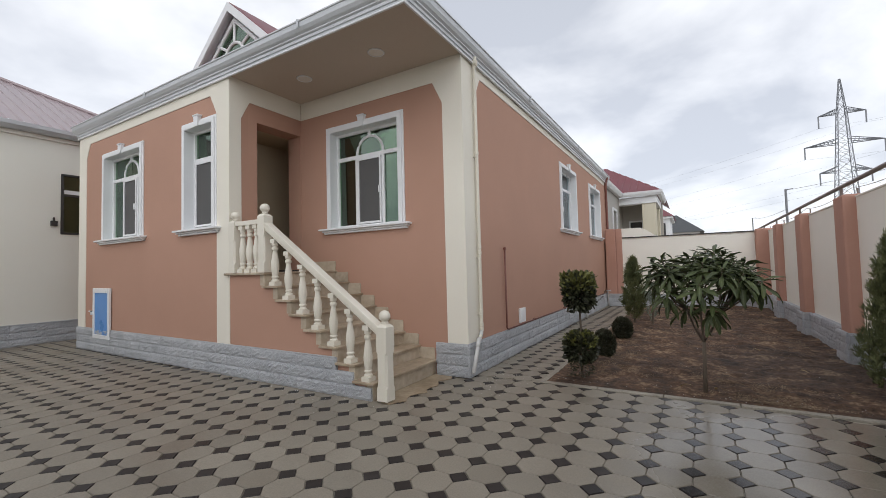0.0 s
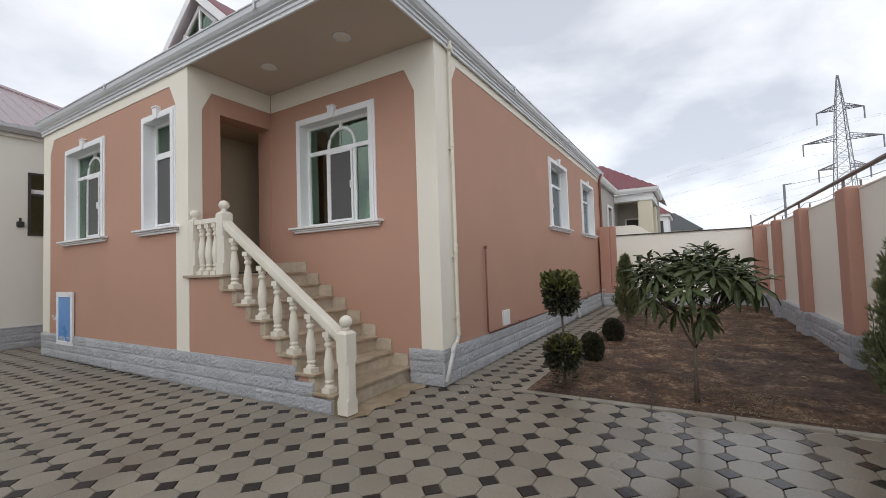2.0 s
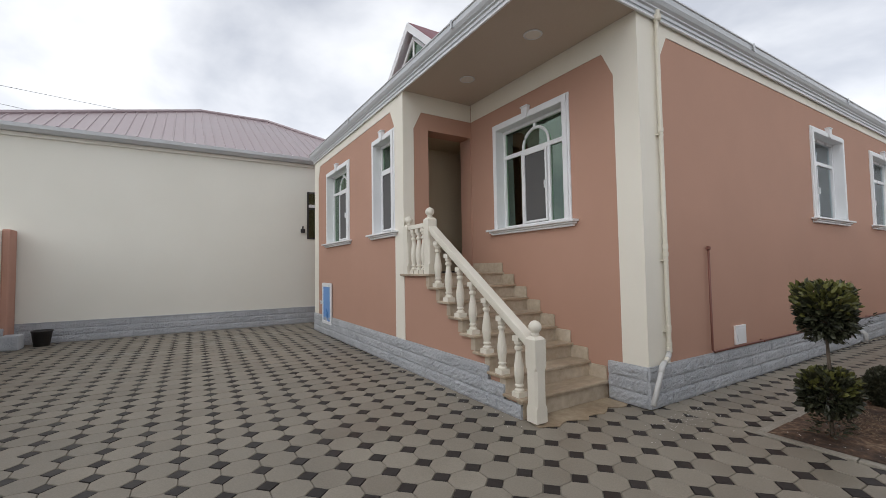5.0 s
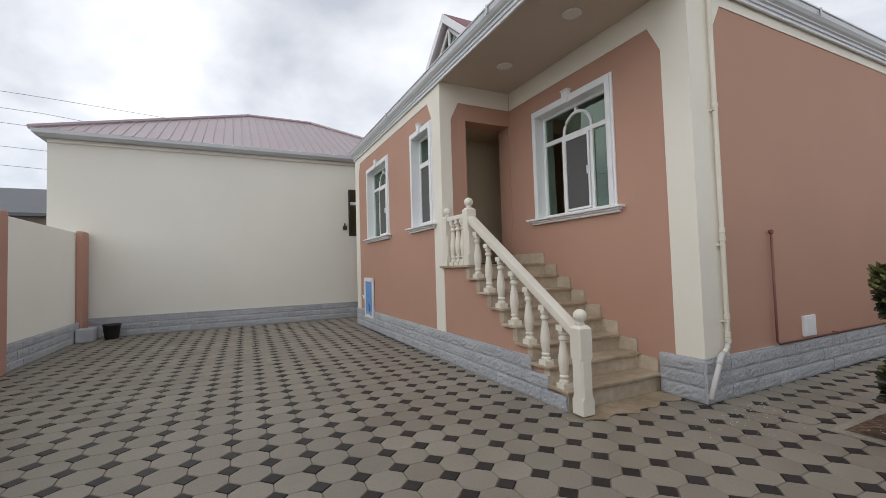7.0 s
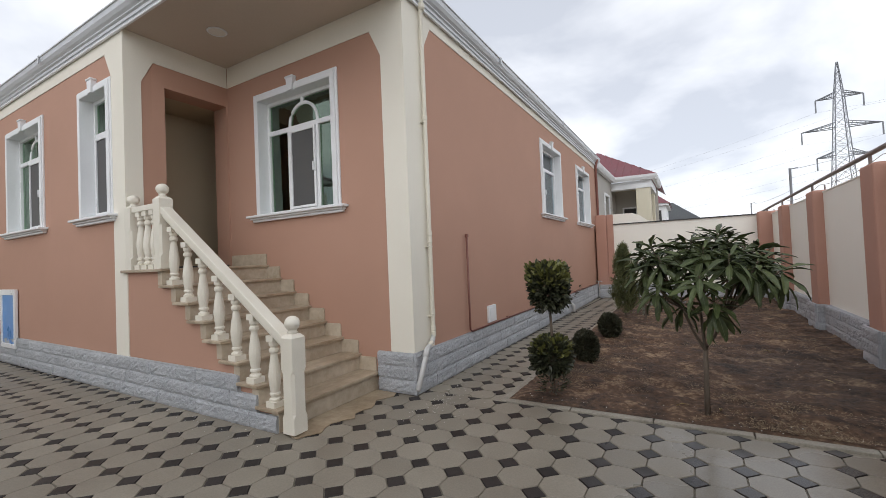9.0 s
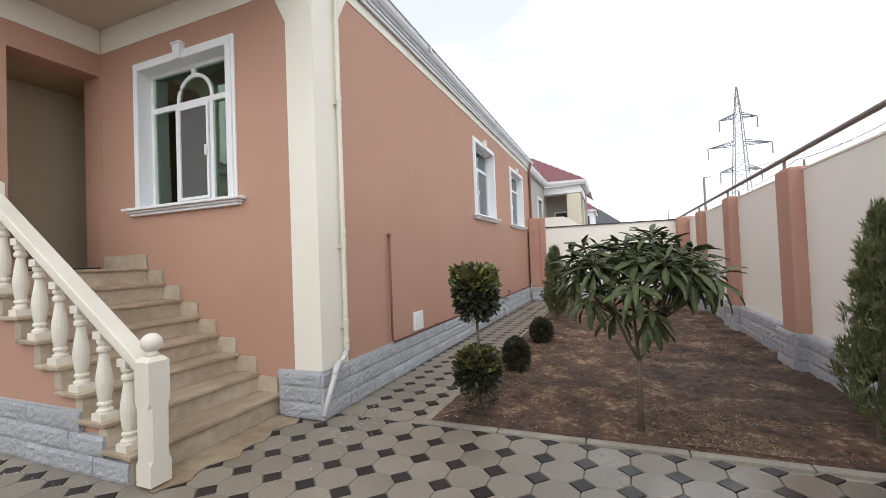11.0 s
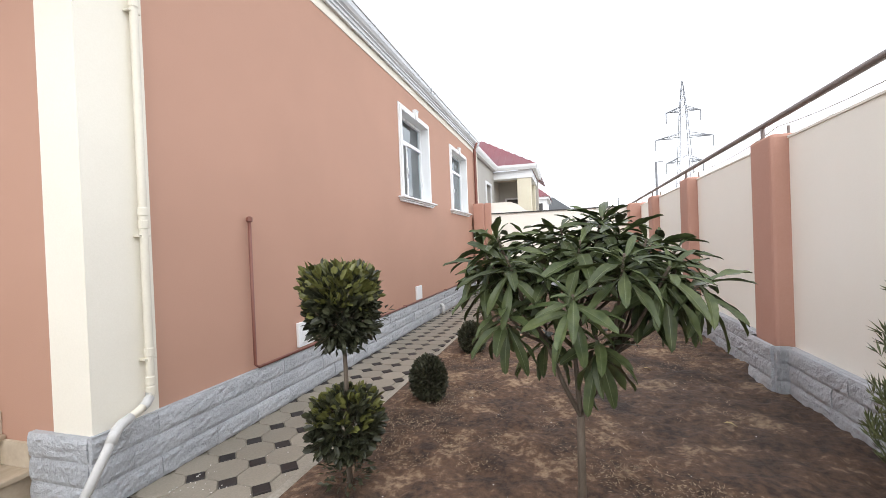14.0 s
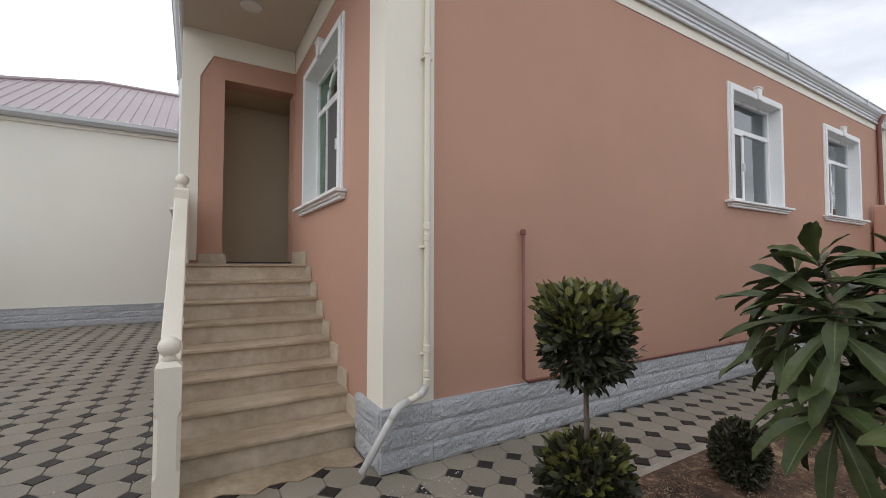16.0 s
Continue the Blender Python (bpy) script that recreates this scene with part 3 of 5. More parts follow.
def window(m, x0, x1, z0, z1, style, glass=GLASS):
    """Built in its own wall: x along it, -y outwards."""
    tw = 0.095
    def arch_of(t, y0, y1):
        return prism(geo(), [(x0 - t, y0, z0), (x0, y0, z0), (x0, y0, z1), (x1, y0, z1), (x1, y0, z0), (x1 + t, y0, z0), (x1 + t, y0, z1 + t), (x0 - t, y0, z1 + t)], (0, y1 - y0, 0))

    win = part("window", moved(arch_of(tw, -0.022, 0.0), m), WHITE, house, "white moulded window surround with keystone", bevel=0.004)
    part("moulding", moved(arch_of(tw - 0.03, -0.040, -0.022), m), WHITE, win, bevel=0.005)
    part("reveal", moved(prism(geo(), [(x0 + 0.001, -0.038, z0), (x0 + 0.007, -0.038, z0), (x0 + 0.007, -0.038, z1 - 0.007), (x1 - 0.007, -0.038, z1 - 0.007), (x1 - 0.007, -0.038, z0), (x1 - 0.001, -0.038, z0), (x1 - 0.001, -0.038, z1 - 0.001), (x0 + 0.001, -0.038, z1 - 0.001)], (0, 0.28, 0)), m), WHITE, win)
    g = geo()
    for k, (o, a, b) in enumerate(((0.030, -0.085, -0.055), (0.055, -0.055, -0.030), (0.095, -0.030, 0.0))):
        box(g, x0 - tw - 0.02 - o * 0.9, -o - 0.02, z0 + a, x1 + tw + 0.02 + o * 0.9, 0.0, z0 + b)
    box(g, x0 + 0.001, 0.0, z0 - 0.02, x1 - 0.001, 0.25, z0 + 0.004)
    part("sill", moved(g, m), WHITE, win, bevel=0.006)
    c = (x0 + x1) / 2
    g = geo()
    prism(g, [(c - 0.045, -0.065, z1 - 0.015), (c + 0.045, -0.065, z1 - 0.015), (c + 0.062, -0.065, z1 + tw + 0.05), (c - 0.062, -0.065, z1 + tw + 0.05)], (0, 0.065, 0))
    box(g, c - 0.072, -0.075, z1 + tw + 0.05, c + 0.072, 0.0, z1 + tw + 0.072)
    part("keystone", moved(g, m), WHITE, win, bevel=0.005)
    fy0, fy1, f = 0.115, 0.17, 0.05
    g = geo()
    bar(g, x0 + 0.006, z0 + 0.004, x0 + f, z1 - 0.006, fy0, fy1)
    bar(g, x1 - f, z0 + 0.004, x1 - 0.006, z1 - 0.006, fy0, fy1)
    bar(g, x0 + f, z0 + 0.004, x1 - f, z0 + f, fy0, fy1)
    bar(g, x0 + f, z1 - f, x1 - f, z1 - 0.006, fy0, fy1)
    w, h = x1 - x0, z1 - z0
    tr = z0 + h * (0.725 if style == "arch" else 0.70)
    bar(g, x0 + f, tr - 0.03, x1 - f, tr + 0.03, fy0 + 0.004, fy1)
    sash = None
    if style == "arch":
        a, b = x0 + 0.315 * w, x0 + 0.705 * w
        for u in (a, b):
            bar(g, u - 0.025, z0 + f, u + 0.025, tr - 0.03, fy0 + 0.006, fy1)
        mid, rad = (a + b) / 2, (b - a) / 2 - 0.005
        foot = tr + 0.03
        stilt = max(0.0, 0.80 * (z1 - f - foot) - rad)
        ring = [(mid + rad * math.cos(math.pi * i / 14), fy0 + 0.03, foot + stilt + rad * math.sin(math.pi * i / 14)) for i in range(15)]
        ring = [(mid + rad, fy0 + 0.03, foot)] + ring + [(mid - rad, fy0 + 0.03, foot)]
        tube(g, ring, 0.024, 6)
        bar(g, mid - 0.024, foot + stilt + rad, mid + 0.024, z1 - f, fy0 + 0.006, fy1)
        sash = (a + 0.025, b - 0.025)
    elif style == "double":
        u = x0 + 0.42 * w
        bar(g, u - 0.028, z0 + f, u + 0.028, tr - 0.03, fy0 + 0.006, fy1)
        sash = (x0 + f, u - 0.028)
    else:
        sash = (x0 + f, x1 - f)
    part("frame", moved(g, m), PVC, win, "white window frame")
    g = geo()
    s0, s1, q0, q1 = sash[0] + 0.006, sash[1] - 0.006, z0 + f + 0.006, tr - 0.036
    for r in ((s0, q0, s0 + 0.03, q1), (s1 - 0.03, q0, s1, q1), (s0 + 0.03, q0, s1 - 0.03, q0 + 0.03), (s0 + 0.03, q1 - 0.03, s1 - 0.03, q1)):
        bar(g, *r, fy0 - 0.012, fy1 - 0.01)
    part("sash", moved(g, m), PVC, win, "white opening sash")
    g = geo()
    box(g, s1 - 0.03, fy0 - 0.04, (q0 + q1) / 2 - 0.06, s1 - 0.015, fy0 - 0.012, (q0 + q1) / 2 + 0.05)
    part("handle", moved(g, m), PVC, win)
    part("insect_screen", moved(box(geo(), s0 + 0.03, fy0 + 0.004, q0 + 0.03, s1 - 0.03, fy0 + 0.008, q1 - 0.03), m), SCREEN, win, "grey insect screen in the sash")
    cuts = {"arch": (x0 + 0.315 * w, x0 + 0.705 * w), "double": (x0 + 0.42 * w,), "single": ()}[style]
    edges = [x0 + 0.02, *cuts, x1 - 0.02]
    lights = [(u, q, z0 + 0.02, tr) for u, q in zip(edges, edges[1:])]
    top = [x0 + 0.02, (edges[1] + edges[2]) / 2, x1 - 0.02] if style == "arch" else [x0 + 0.02, x1 - 0.02]
    lights += [(u, q, tr, z1 - 0.02) for u, q in zip(top, top[1:])]
    for n, (u, q, low, high) in enumerate(lights):
        tip = pose((u + q) / 2, fy0 + 0.033, (low + high) / 2, 0.5 * math.sin(n * 2.1 + x0), 0, 0.7 * math.cos(n * 1.7 + x0))
        part("pane", moved(box(geo(), -(q - u) / 2 + 0.001, -0.003, -(high - low) / 2 + 0.001, (q - u) / 2 - 0.001, 0.003, (high - low) / 2 - 0.001), m @ tip), glass, win, "green tinted glass" if glass == GLASS else "clear glass")
    return win


front = pose(0, YF, 0)
window(front, *W1, "arch")
window(front, *W2, "single")
window(pose(0, YP, 0), *W3, "arch")
side = pose(XS, 0, 0, 0, 0, 90)
window(side, *S1, "double", CLEAR)
window(side, *S2, "double", CLEAR)


def curtain(x0, y0, x1, y1):
    """A hanging cloth with folds, from ceiling to floor."""
    g = geo()
    d = Vector((x1 - x0, y1 - y0, 0))
    k = int(d.length / 0.03)
    nrm = Vector((-d.y, d.x, 0)).normalized()
    for i in range(k + 1):
        p = Vector((x0, y0, 0)) + d * (i / k) + nrm * (0.035 * math.sin(i * 0.9))
        g[0].extend([(p.x, p.y, LAND + 0.05), (p.x, p.y, 4.05)])
        if i:
            g[1].append((2 * i - 2, 2 * i, 2 * i + 1, 2 * i - 1))
    ob = part("curtain", g, CURTAIN, None, smooth=True)
    mod = ob.modifiers.new("thick", "SOLIDIFY")
    mod.thickness = 0.006
    return tagged(ob, "pale grey curtain hanging behind the window glass", "curtain")


curtain(-2.93, 10.02, -2.93, 11.23)
curtain(-2.93, 13.20, -2.93, 14.53)
curtain(-5.3, 5.42, -4.85, 5.42)

# blue cellar hatch
hatch = part("hatch", box(box(box(box(geo(), -10.16, YF - 0.055, 0.26, -10.09, YF - 0.012, 1.21), -9.53, YF - 0.055, 0.26, -9.46, YF - 0.012, 1.21), -10.09, YF - 0.055, 0.26, -9.53, YF - 0.012, 0.33), -10.09, YF - 0.055, 1.12, -9.53, YF - 0.012, 1.21), PVC, house, "white framed cellar hatch", bevel=0.006)
part("panel", box(geo(), -10.09, YF - 0.04, 0.33, -9.53, YF - 0.015, 1.12), BLUE, hatch, "bright blue hatch panel")
part("handle", box(box(geo(), -10.17, YF - 0.085, 0.70, -10.14, YF - 0.055, 0.78), -10.25, YF - 0.085, 0.755, -10.14, YF - 0.07, 0.78), PVC, hatch, "white lever handle")

# stone plinth
plinth = part("plinth", box(box(box(geo(), XL, YF - 0.008, 0, -3.21, YF + 0.002, 0.14), XS - 0.3, YP - 0.008, 0, XS + 0.008, YP + 0.002, PL), XS - 0.002, YP, 0, XS + 0.008, YB, PL), ROCK, house, "grey split-face stone plinth")
stone_run(plinth, XL, YF - 0.01, -3.19, YF - 0.01, cut=(0.0, 0.26, 0.52))
stone_run(plinth, -3.15, YP - 0.01, XS + 0.01, YP - 0.01)
stone_run(plinth, XS + 0.01, YP - 0.035, XS + 0.01, YB)
part("cap", box(geo(), XL, YF - 0.035, PL - 0.004, -3.73, YF - 0.003, PL + 0.004), ROCK, plinth)
part("cap", box(geo(), XS - 0.003 + 0.006, YP - 0.03, PL - 0.004, XS + 0.035, YB, PL + 0.004), ROCK, plinth)

# downpipes
dp = part("downpipe", tube(geo(), [(-2.612, 5.23, 4.37), (-2.62, 5.23, 4.30), (-2.63, 5.23, 4.22), (-2.63, 5.23, 0.60), (-2.63, 5.222, 0.55), (-2.625, 5.19, 0.515), (-2.60, 5.12, 0.497), (-2.575, 5.03, 0.483)], 0.024, 12), PIPE, house, "cream round downpipe with an angled outlet", smooth=True)
part("outlet", tube(geo(), [(-2.575, 5.04, 0.483), (-2.56, 4.98, 0.472), (-2.55, 4.945, 0.445), (-2.54, 4.92, 0.415), (-2.505, 4.70, 0.12)], 0.025, 12), OUTLET, dp, "pale grey outlet pipe", smooth=True)
part("elbow", tube(geo(), [(-2.63, 5.226, 0.572), (-2.63, 5.215, 0.54), (-2.623, 5.185, 0.514), (-2.612, 5.155, 0.505)], 0.0285, 12), OUTLET, dp, "grey pipe elbow", smooth=True)
part("elbow", tube(geo(), [(-2.583, 5.06, 0.486), (-2.56, 4.98, 0.472), (-2.55, 4.945, 0.445), (-2.538, 4.91, 0.40)], 0.0285, 12), OUTLET, dp, "grey pipe elbow", smooth=True)
part("hopper", lathe(geo(), [(0.03, 0), (0.042, 0.02), (0.042, 0.07), (0.035, 0.08)], -2.62, 5.23, 4.24), PIPE, dp)
for z in (2.98, 1.60, 1.68, 0.80, 0.56, 0.62):
    part("collar", lathe(geo(), [(0.025, 0), (0.029, 0.006), (0.029, 0.05), (0.025, 0.056)], -2.63, 5.23, z), PIPE, dp)
for z in (2.95, 1.55, 0.78):
    part("clip", box(geo(), -2.68, 5.19, z, -2.62, 5.27, z + 0.012), PIPE, dp)
part("downpipe", tube(geo(), [(-2.56, 15.6, 4.45), (-2.63, 15.6, 4.25), (-2.62, 15.6, 0.5), (-2.55, 15.55, 0.35), (-2.50, 15.5, 0.05)], 0.04, 10), GAS, house, "brown downpipe at the far corner", smooth=True)

part("spout", tube(geo(), [(XS + 0.02, 11.52, 0.20), (-2.60, 11.52, 0.20), (-2.575, 11.52, 0.17), (-2.57, 11.52, 0.02)], 0.034, 10), OUTLET, house, "grey plastic drain spout in the plinth", smooth=True)
tap = part("tap", tube(geo(), [(XS + 0.01, 14.98, 0.52), (-2.52, 14.98, 0.52), (-2.50, 14.98, 0.49)], 0.014, 8), OUTLET, house, "pale garden tap on the wall", smooth=True)
part("riser_pipe", tube(geo(), [(-2.60, 14.98, 0.52), (-2.60, 14.98, 0.02)], 0.014, 8), OUTLET, tap, smooth=True)
part("lever", box(geo(), -2.56, 14.95, 0.536, -2.54, 15.01, 0.55), GAS, tap)

# gas pipe up the side wall
gas = part("gas_pipe", tube(geo(), [(-2.64, 6.16, 1.70), (-2.64, 6.16, 0.48), (-2.64, 6.20, 0.45), (-2.64, 15.4, 0.45)], 0.014, 8), GAS, house, "thin brown gas pipe along the plinth", smooth=True)
part("valve", lathe(geo(), [(0.012, 0), (0.026, 0.008), (0.026, 0.04), (0.012, 0.05)], -2.64, 6.16, 1.68, 10), GAS, gas)
for y in (7.5, 9.6, 12.0, 14.0):
    part("clip", box(geo(), -2.68, y, 0.435, -2.62, y + 0.02, 0.465), GAS, gas)
for y0, y1, z0, z1 in ((6.78, 7.05, 0.47, 0.71), (10.19, 10.47, 0.47, 0.71)):
    vent = part("vent_cover", box(geo(), XS, y0, z0, XS + 0.03, y1, z1), WHITE, house, "white plastic vent cover on the wall", bevel=0.004)
    part("grille", box(geo(), XS + 0.03, y0 + 0.04, z0 + 0.035, XS + 0.036, y1 - 0.04, z1 - 0.035), WHITE, vent)

# porch ceiling lamps
for x in (-3.59, -4.96):
    lamp = thing("ceiling_lamp", (x, 4.27, TOP), "round flush white ceiling lamp in the porch soffit", "lamp", "porch ceiling lamps")
    part("rim", lathe(geo(), [(0.10, 0.0), (0.115, -0.006), (0.105, -0.016), (0.095, -0.016), (0.095, 0.0)], x, 4.27, TOP, 24), WHITE, lamp, smooth=True)
    part("disc", lathe(geo(), [(0.0, -0.004), (0.094, -0.004), (0.094, -0.010), (0.0, -0.012)], x, 4.27, TOP, 24), LAMP, lamp, "frosted disc")

# ---- stairs ----
BASE, GO, X1 = 0.022, 0.262, -3.17
RISE = (LAND - BASE) / 8
stairs = thing("staircase", (X1, 4.27, 0), "eight-step beige limestone staircase up to the porch", "stairs")
nose = [X1 - GO * k for k in range(8)]
outline = [(nose[0] - 0.06, 0.0)]
for k in range(8):
    outline.append((nose[k] - (0.06 if k == 0 else 0.02), BASE + RISE * (k + 1) - 0.03))
    outline.append((nose[k + 1] - 0.02 if k < 7 else XB - 0.3, BASE + RISE * (k + 1) - 0.03))
outline.append((XB - 0.3, 0.0))
outline = [p for i, p in enumerate(outline) if p != outline[i - 1]]
part("side_wall", prism(geo(), [(u, YF, z) for u, z in outline], (0, YP - YF - 0.002, 0)), PINK, stairs, "terracotta rendered stair side")
for k in range(8):
    z = BASE + RISE * (k + 1)
    back = nose[k + 1] - 0.03 if k < 7 else XB + 0.004
    part("tread", box(geo(), nose[k] + 0.018, YF - 0.045, z - 0.03, back, YP - 0.003, z), STEP, stairs, bevel=0.006)
    part("riser", box(geo(), nose[k] - 0.10, YF - 0.012, z - RISE + (0.001 if k else -0.021), nose[k] - 0.012, YP - 0.004, z - 0.031), RISER, stairs)
    w = GO + 0.03 if k < 7 else 0.78
    s = nose[k] - 0.02
    part("skirting", prism(geo(), [(s, YP - 0.02, z + 0.001), (s, YP - 0.02, z + 0.135), (s - 0.015, YP - 0.02, z + 0.15), (s - w + 0.03, YP - 0.02, z + 0.15), (s - w + 0.03, YP - 0.02, z + 0.001)], (0, 0.017, 0)), RISER, stairs)
part("landing_slab", box(geo(), XB, 4.08, LAND - 0.03, -6.73, 4.89, LAND), STEP, stairs)
part("skirting", box(geo(), XB + 0.002, YF + 0.2, LAND + 0.001, XB + 0.018, 4.12, LAND + 0.12), RISER, stairs)
part("landing_edge", box(geo(), -5.00, YF - 0.05, LAND - 0.032, -5.87, YF - 0.002, LAND + 0.001), STEP, stairs, bevel=0.005)
foot_rng = random.Random(4)
edge = [(X1 - 0.008, YP - 0.055)] + [(-2.88 + 0.05 * math.sin(k * 1.7) + foot_rng.uniform(-0.035, 0.035), YP - 0.06 - (YP - YF - 0.02) * k / 14) for k in range(15)] + [(X1 - 0.008, YF + 0.02)]
foot = part("foot_slab", prism(geo(), [(u, v, 0.001) for u, v in reversed(edge)], (0, 0, 0.007)), FOOT, None)
tagged(foot, "thin ragged spill of beige mortar on the paving before the stairs", "mortar")

# ---- balustrade ----
YR = 3.655
rail = thing("balustrade", (-4.1, YR, 0), "ivory cast-stone balustrade with turned balusters and ball-topped posts", "balustrade")


def post_mesh():
    g = geo()
    w = 0.070
    c = 0.022
    levels = [(0.0, w, 0.0), (0.13, w, 0.0), (0.165, w, c), (0.50, w, c), (0.535, w, 0.0), (0.80, w, 0.0), (0.83, w * 0.62, 0.0)]
    n = len(g[0])
    for z, r, k in levels:
        k = max(k, 0.002)
        for sx, sy in ((1, 1), (-1, 1), (-1, -1), (1, -1)):
            a, b = (sx * r, sy * (r - k)), (sx * (r - k), sy * r)
            pair = (a, b) if sx * sy > 0 else (b, a)
            for p in pair:
                g[0].append((p[0], p[1], z))
    for i in range(len(levels) - 1):
        for j in range(8):
            q = (j + 1) % 8
            g[1].append((n + i * 8 + j, n + i * 8 + q, n + (i + 1) * 8 + q, n + (i + 1) * 8 + j))
    g[1].append(tuple(range(n + 7, n - 1, -1)))
    g[1].append(tuple(range(n + (len(levels) - 1) * 8, n + len(levels) * 8)))
    return mesh_of("post", g, IVORY)


def ball_mesh():
    prof = [(0.030, 0.825), (0.044, 0.84), (0.034, 0.855), (0.036, 0.865)]
    prof += [(0.064 * math.sin(a), 0.918 - 0.064 * math.cos(a)) for a in [math.pi * i / 12 for i in range(3, 12)]] + [(0.0, 0.982)]
    return mesh_of("ball", lathe(geo(), prof, 0, 0, 0, 20), IVORY, True)


def baluster_mesh(high):
    g = geo()
    box(g, -0.055, -0.055, 0.0, 0.055, 0.055, 0.05)
    prof = [(0.045, 0.05), (0.050, 0.06), (0.050, 0.075), (0.036, 0.085), (0.034, 0.10), (0.045, 0.11), (0.045, 0.125), (0.036, 0.135), (0.042, 0.17), (0.050, 0.24), (0.052, 0.28), (0.047, 0.34), (0.036, 0.42), (0.028, 0.475), (0.028, 0.49),
            (0.040, 0.50), (0.042, 0.515), (0.040, 0.53), (0.030, 0.54), (0.030, 0.55), (0.040, 0.56), (0.042, 0.58), (0.036, 0.60)]
    k = (high - 0.05) / 0.60
    lathe(g, [(r, z * k) for r, z in prof], 0, 0, 0, 14)
    box(g, -0.045, -0.045, 0.60 * k - 0.004, 0.045, 0.045, high)
    return mesh_of("baluster", g, IVORY, False)


POST, BALL = post_mesh(), ball_mesh()
BAL_LOW, BAL_TOP = baluster_mesh(0.615), baluster_mesh(0.655)
for x, z, small in ((-3.04, 0.021, 0.985), (-5.06, LAND + 0.001, 0.945), (-5.71, LAND + 0.001, 0.89)):
    p = piece("post", POST, pose(x, YR, z) @ Matrix.Diagonal((1, 1, small, 1)), rail)
    piece("ball", BALL, pose(x, YR, z) @ Matrix.Diagonal((1, 1, small, 1)), p)
for k in range(7):
    piece("baluster", BAL_LOW, pose(nose[k] - 0.115, YR, BASE + RISE * (k + 1)), rail)
for x in (-5.23, -5.385, -5.54):
    piece("baluster", BAL_TOP, pose(x, YR, LAND + 0.001), rail)
sl = 1.368 / 2.02
za = 0.76
g = geo()
prism(g, [(-3.10, YR - 0.06, za - 0.02), (-5.00, YR - 0.06, za - 0.02 + 1.90 * sl), (-5.00, YR - 0.06, za + 0.06 + 1.90 * sl), (-3.10, YR - 0.06, za + 0.06)], (0, 0.12, 0))
prism(g, [(-3.10, YR - 0.045, za - 0.055), (-5.00, YR - 0.045, za - 0.055 + 1.90 * sl), (-5.00, YR - 0.045, za - 0.02 + 1.90 * sl), (-3.10, YR - 0.045, za - 0.02)], (0, 0.09, 0))
part("handrail", g, IVORY, rail, bevel=0.008)
part("handrail", box(geo(), -5.10, YR - 0.055, LAND + 0.655, -5.64, YR + 0.055, LAND + 0.72), IVORY, rail, bevel=0.008)

# ---- neighbouring house on the far side of the yard ----
NX = -12.5
nb = thing("house", (NX, 1, 0), "cream rendered neighbouring house with a mauve brown metal roof", "house")
part("wall", wall_y(NX, -0.3, -3.1, 8.0, 0, 4.62, [(3.78, 4.55, 2.42, 3.82)]), NEIGHBOUR, nb, "cream rendered wall")
part("wall", box(geo(), NX - 0.3, -3.1, 0, -20.9, -2.8, 4.62), NEIGHBOUR, nb)
part("wall", box(geo(), NX - 0.3, 7.7, 0, -20.9, 8.0, 4.62), NEIGHBOUR, nb)
part("cornice", box(geo(), NX + 0.003, -3.1, 4.53, NX + 0.05, 8.0, 4.62), NEIGHBOUR, nb, bevel=0.01)
part("gutter", sweep(geo(), [(-0.05, 4.62), (0.08, 4.62), (0.15, 4.69), (0.16, 4.77), (0.12, 4.78), (-0.05, 4.77)], [(-20.9, -3.15), (NX + 0.1, -3.15), (NX + 0.1, 8.0)]), GUTTER, nb, "grey eaves gutter")
g = geo()
ex, ey0, ey1, ez = NX + 0.22, -3.35, 7.2, 4.77
a, b = (-16.8, 1.15, 7.15), (-16.8, 3.4, 7.15)


def ribbed(g, p, q, r, s, ribs):
    """A hipped face of sheet metal from eave p-q to ridge s-r, with standing ribs square to the eave."""
    p, q, r, s = (Vector(v) for v in (p, q, r, s))
    d = q - p
    n = d.cross(s - p).normalized()
    if n.z < 0:
        n = -n
    us, ur = (s - p).dot(d) / d.length_squared, (r - p).dot(d) / d.length_squared
    rise = s - p - d * us

    def top(u):
        if u < us:
            return max(0.0, u / us)
        return max(0.0, (1 - u) / (1 - ur)) if u > ur else 1.0

    marks = [(i / ribs, 0.0) for i in range(ribs + 1)]
    for i in range(ribs):
        marks += [((i + f) / ribs, h) for f, h in ((0.78, 0.0), (0.82, 0.022), (0.92, 0.022), (0.96, 0.0))]
    marks += [(u, 0.0) for u in (us, ur) if 0 < u < 1]
    marks.sort()
    for (u0, h0), (u1, h1) in zip(marks, marks[1:]):
        if u1 - u0 > 1e-5:
            face(g, [p + d * u0 + n * h0, p + d * u1 + n * h1, p + d * u1 + rise * top(u1) + n * h1, p + d * u0 + rise * top(u0) + n * h0])


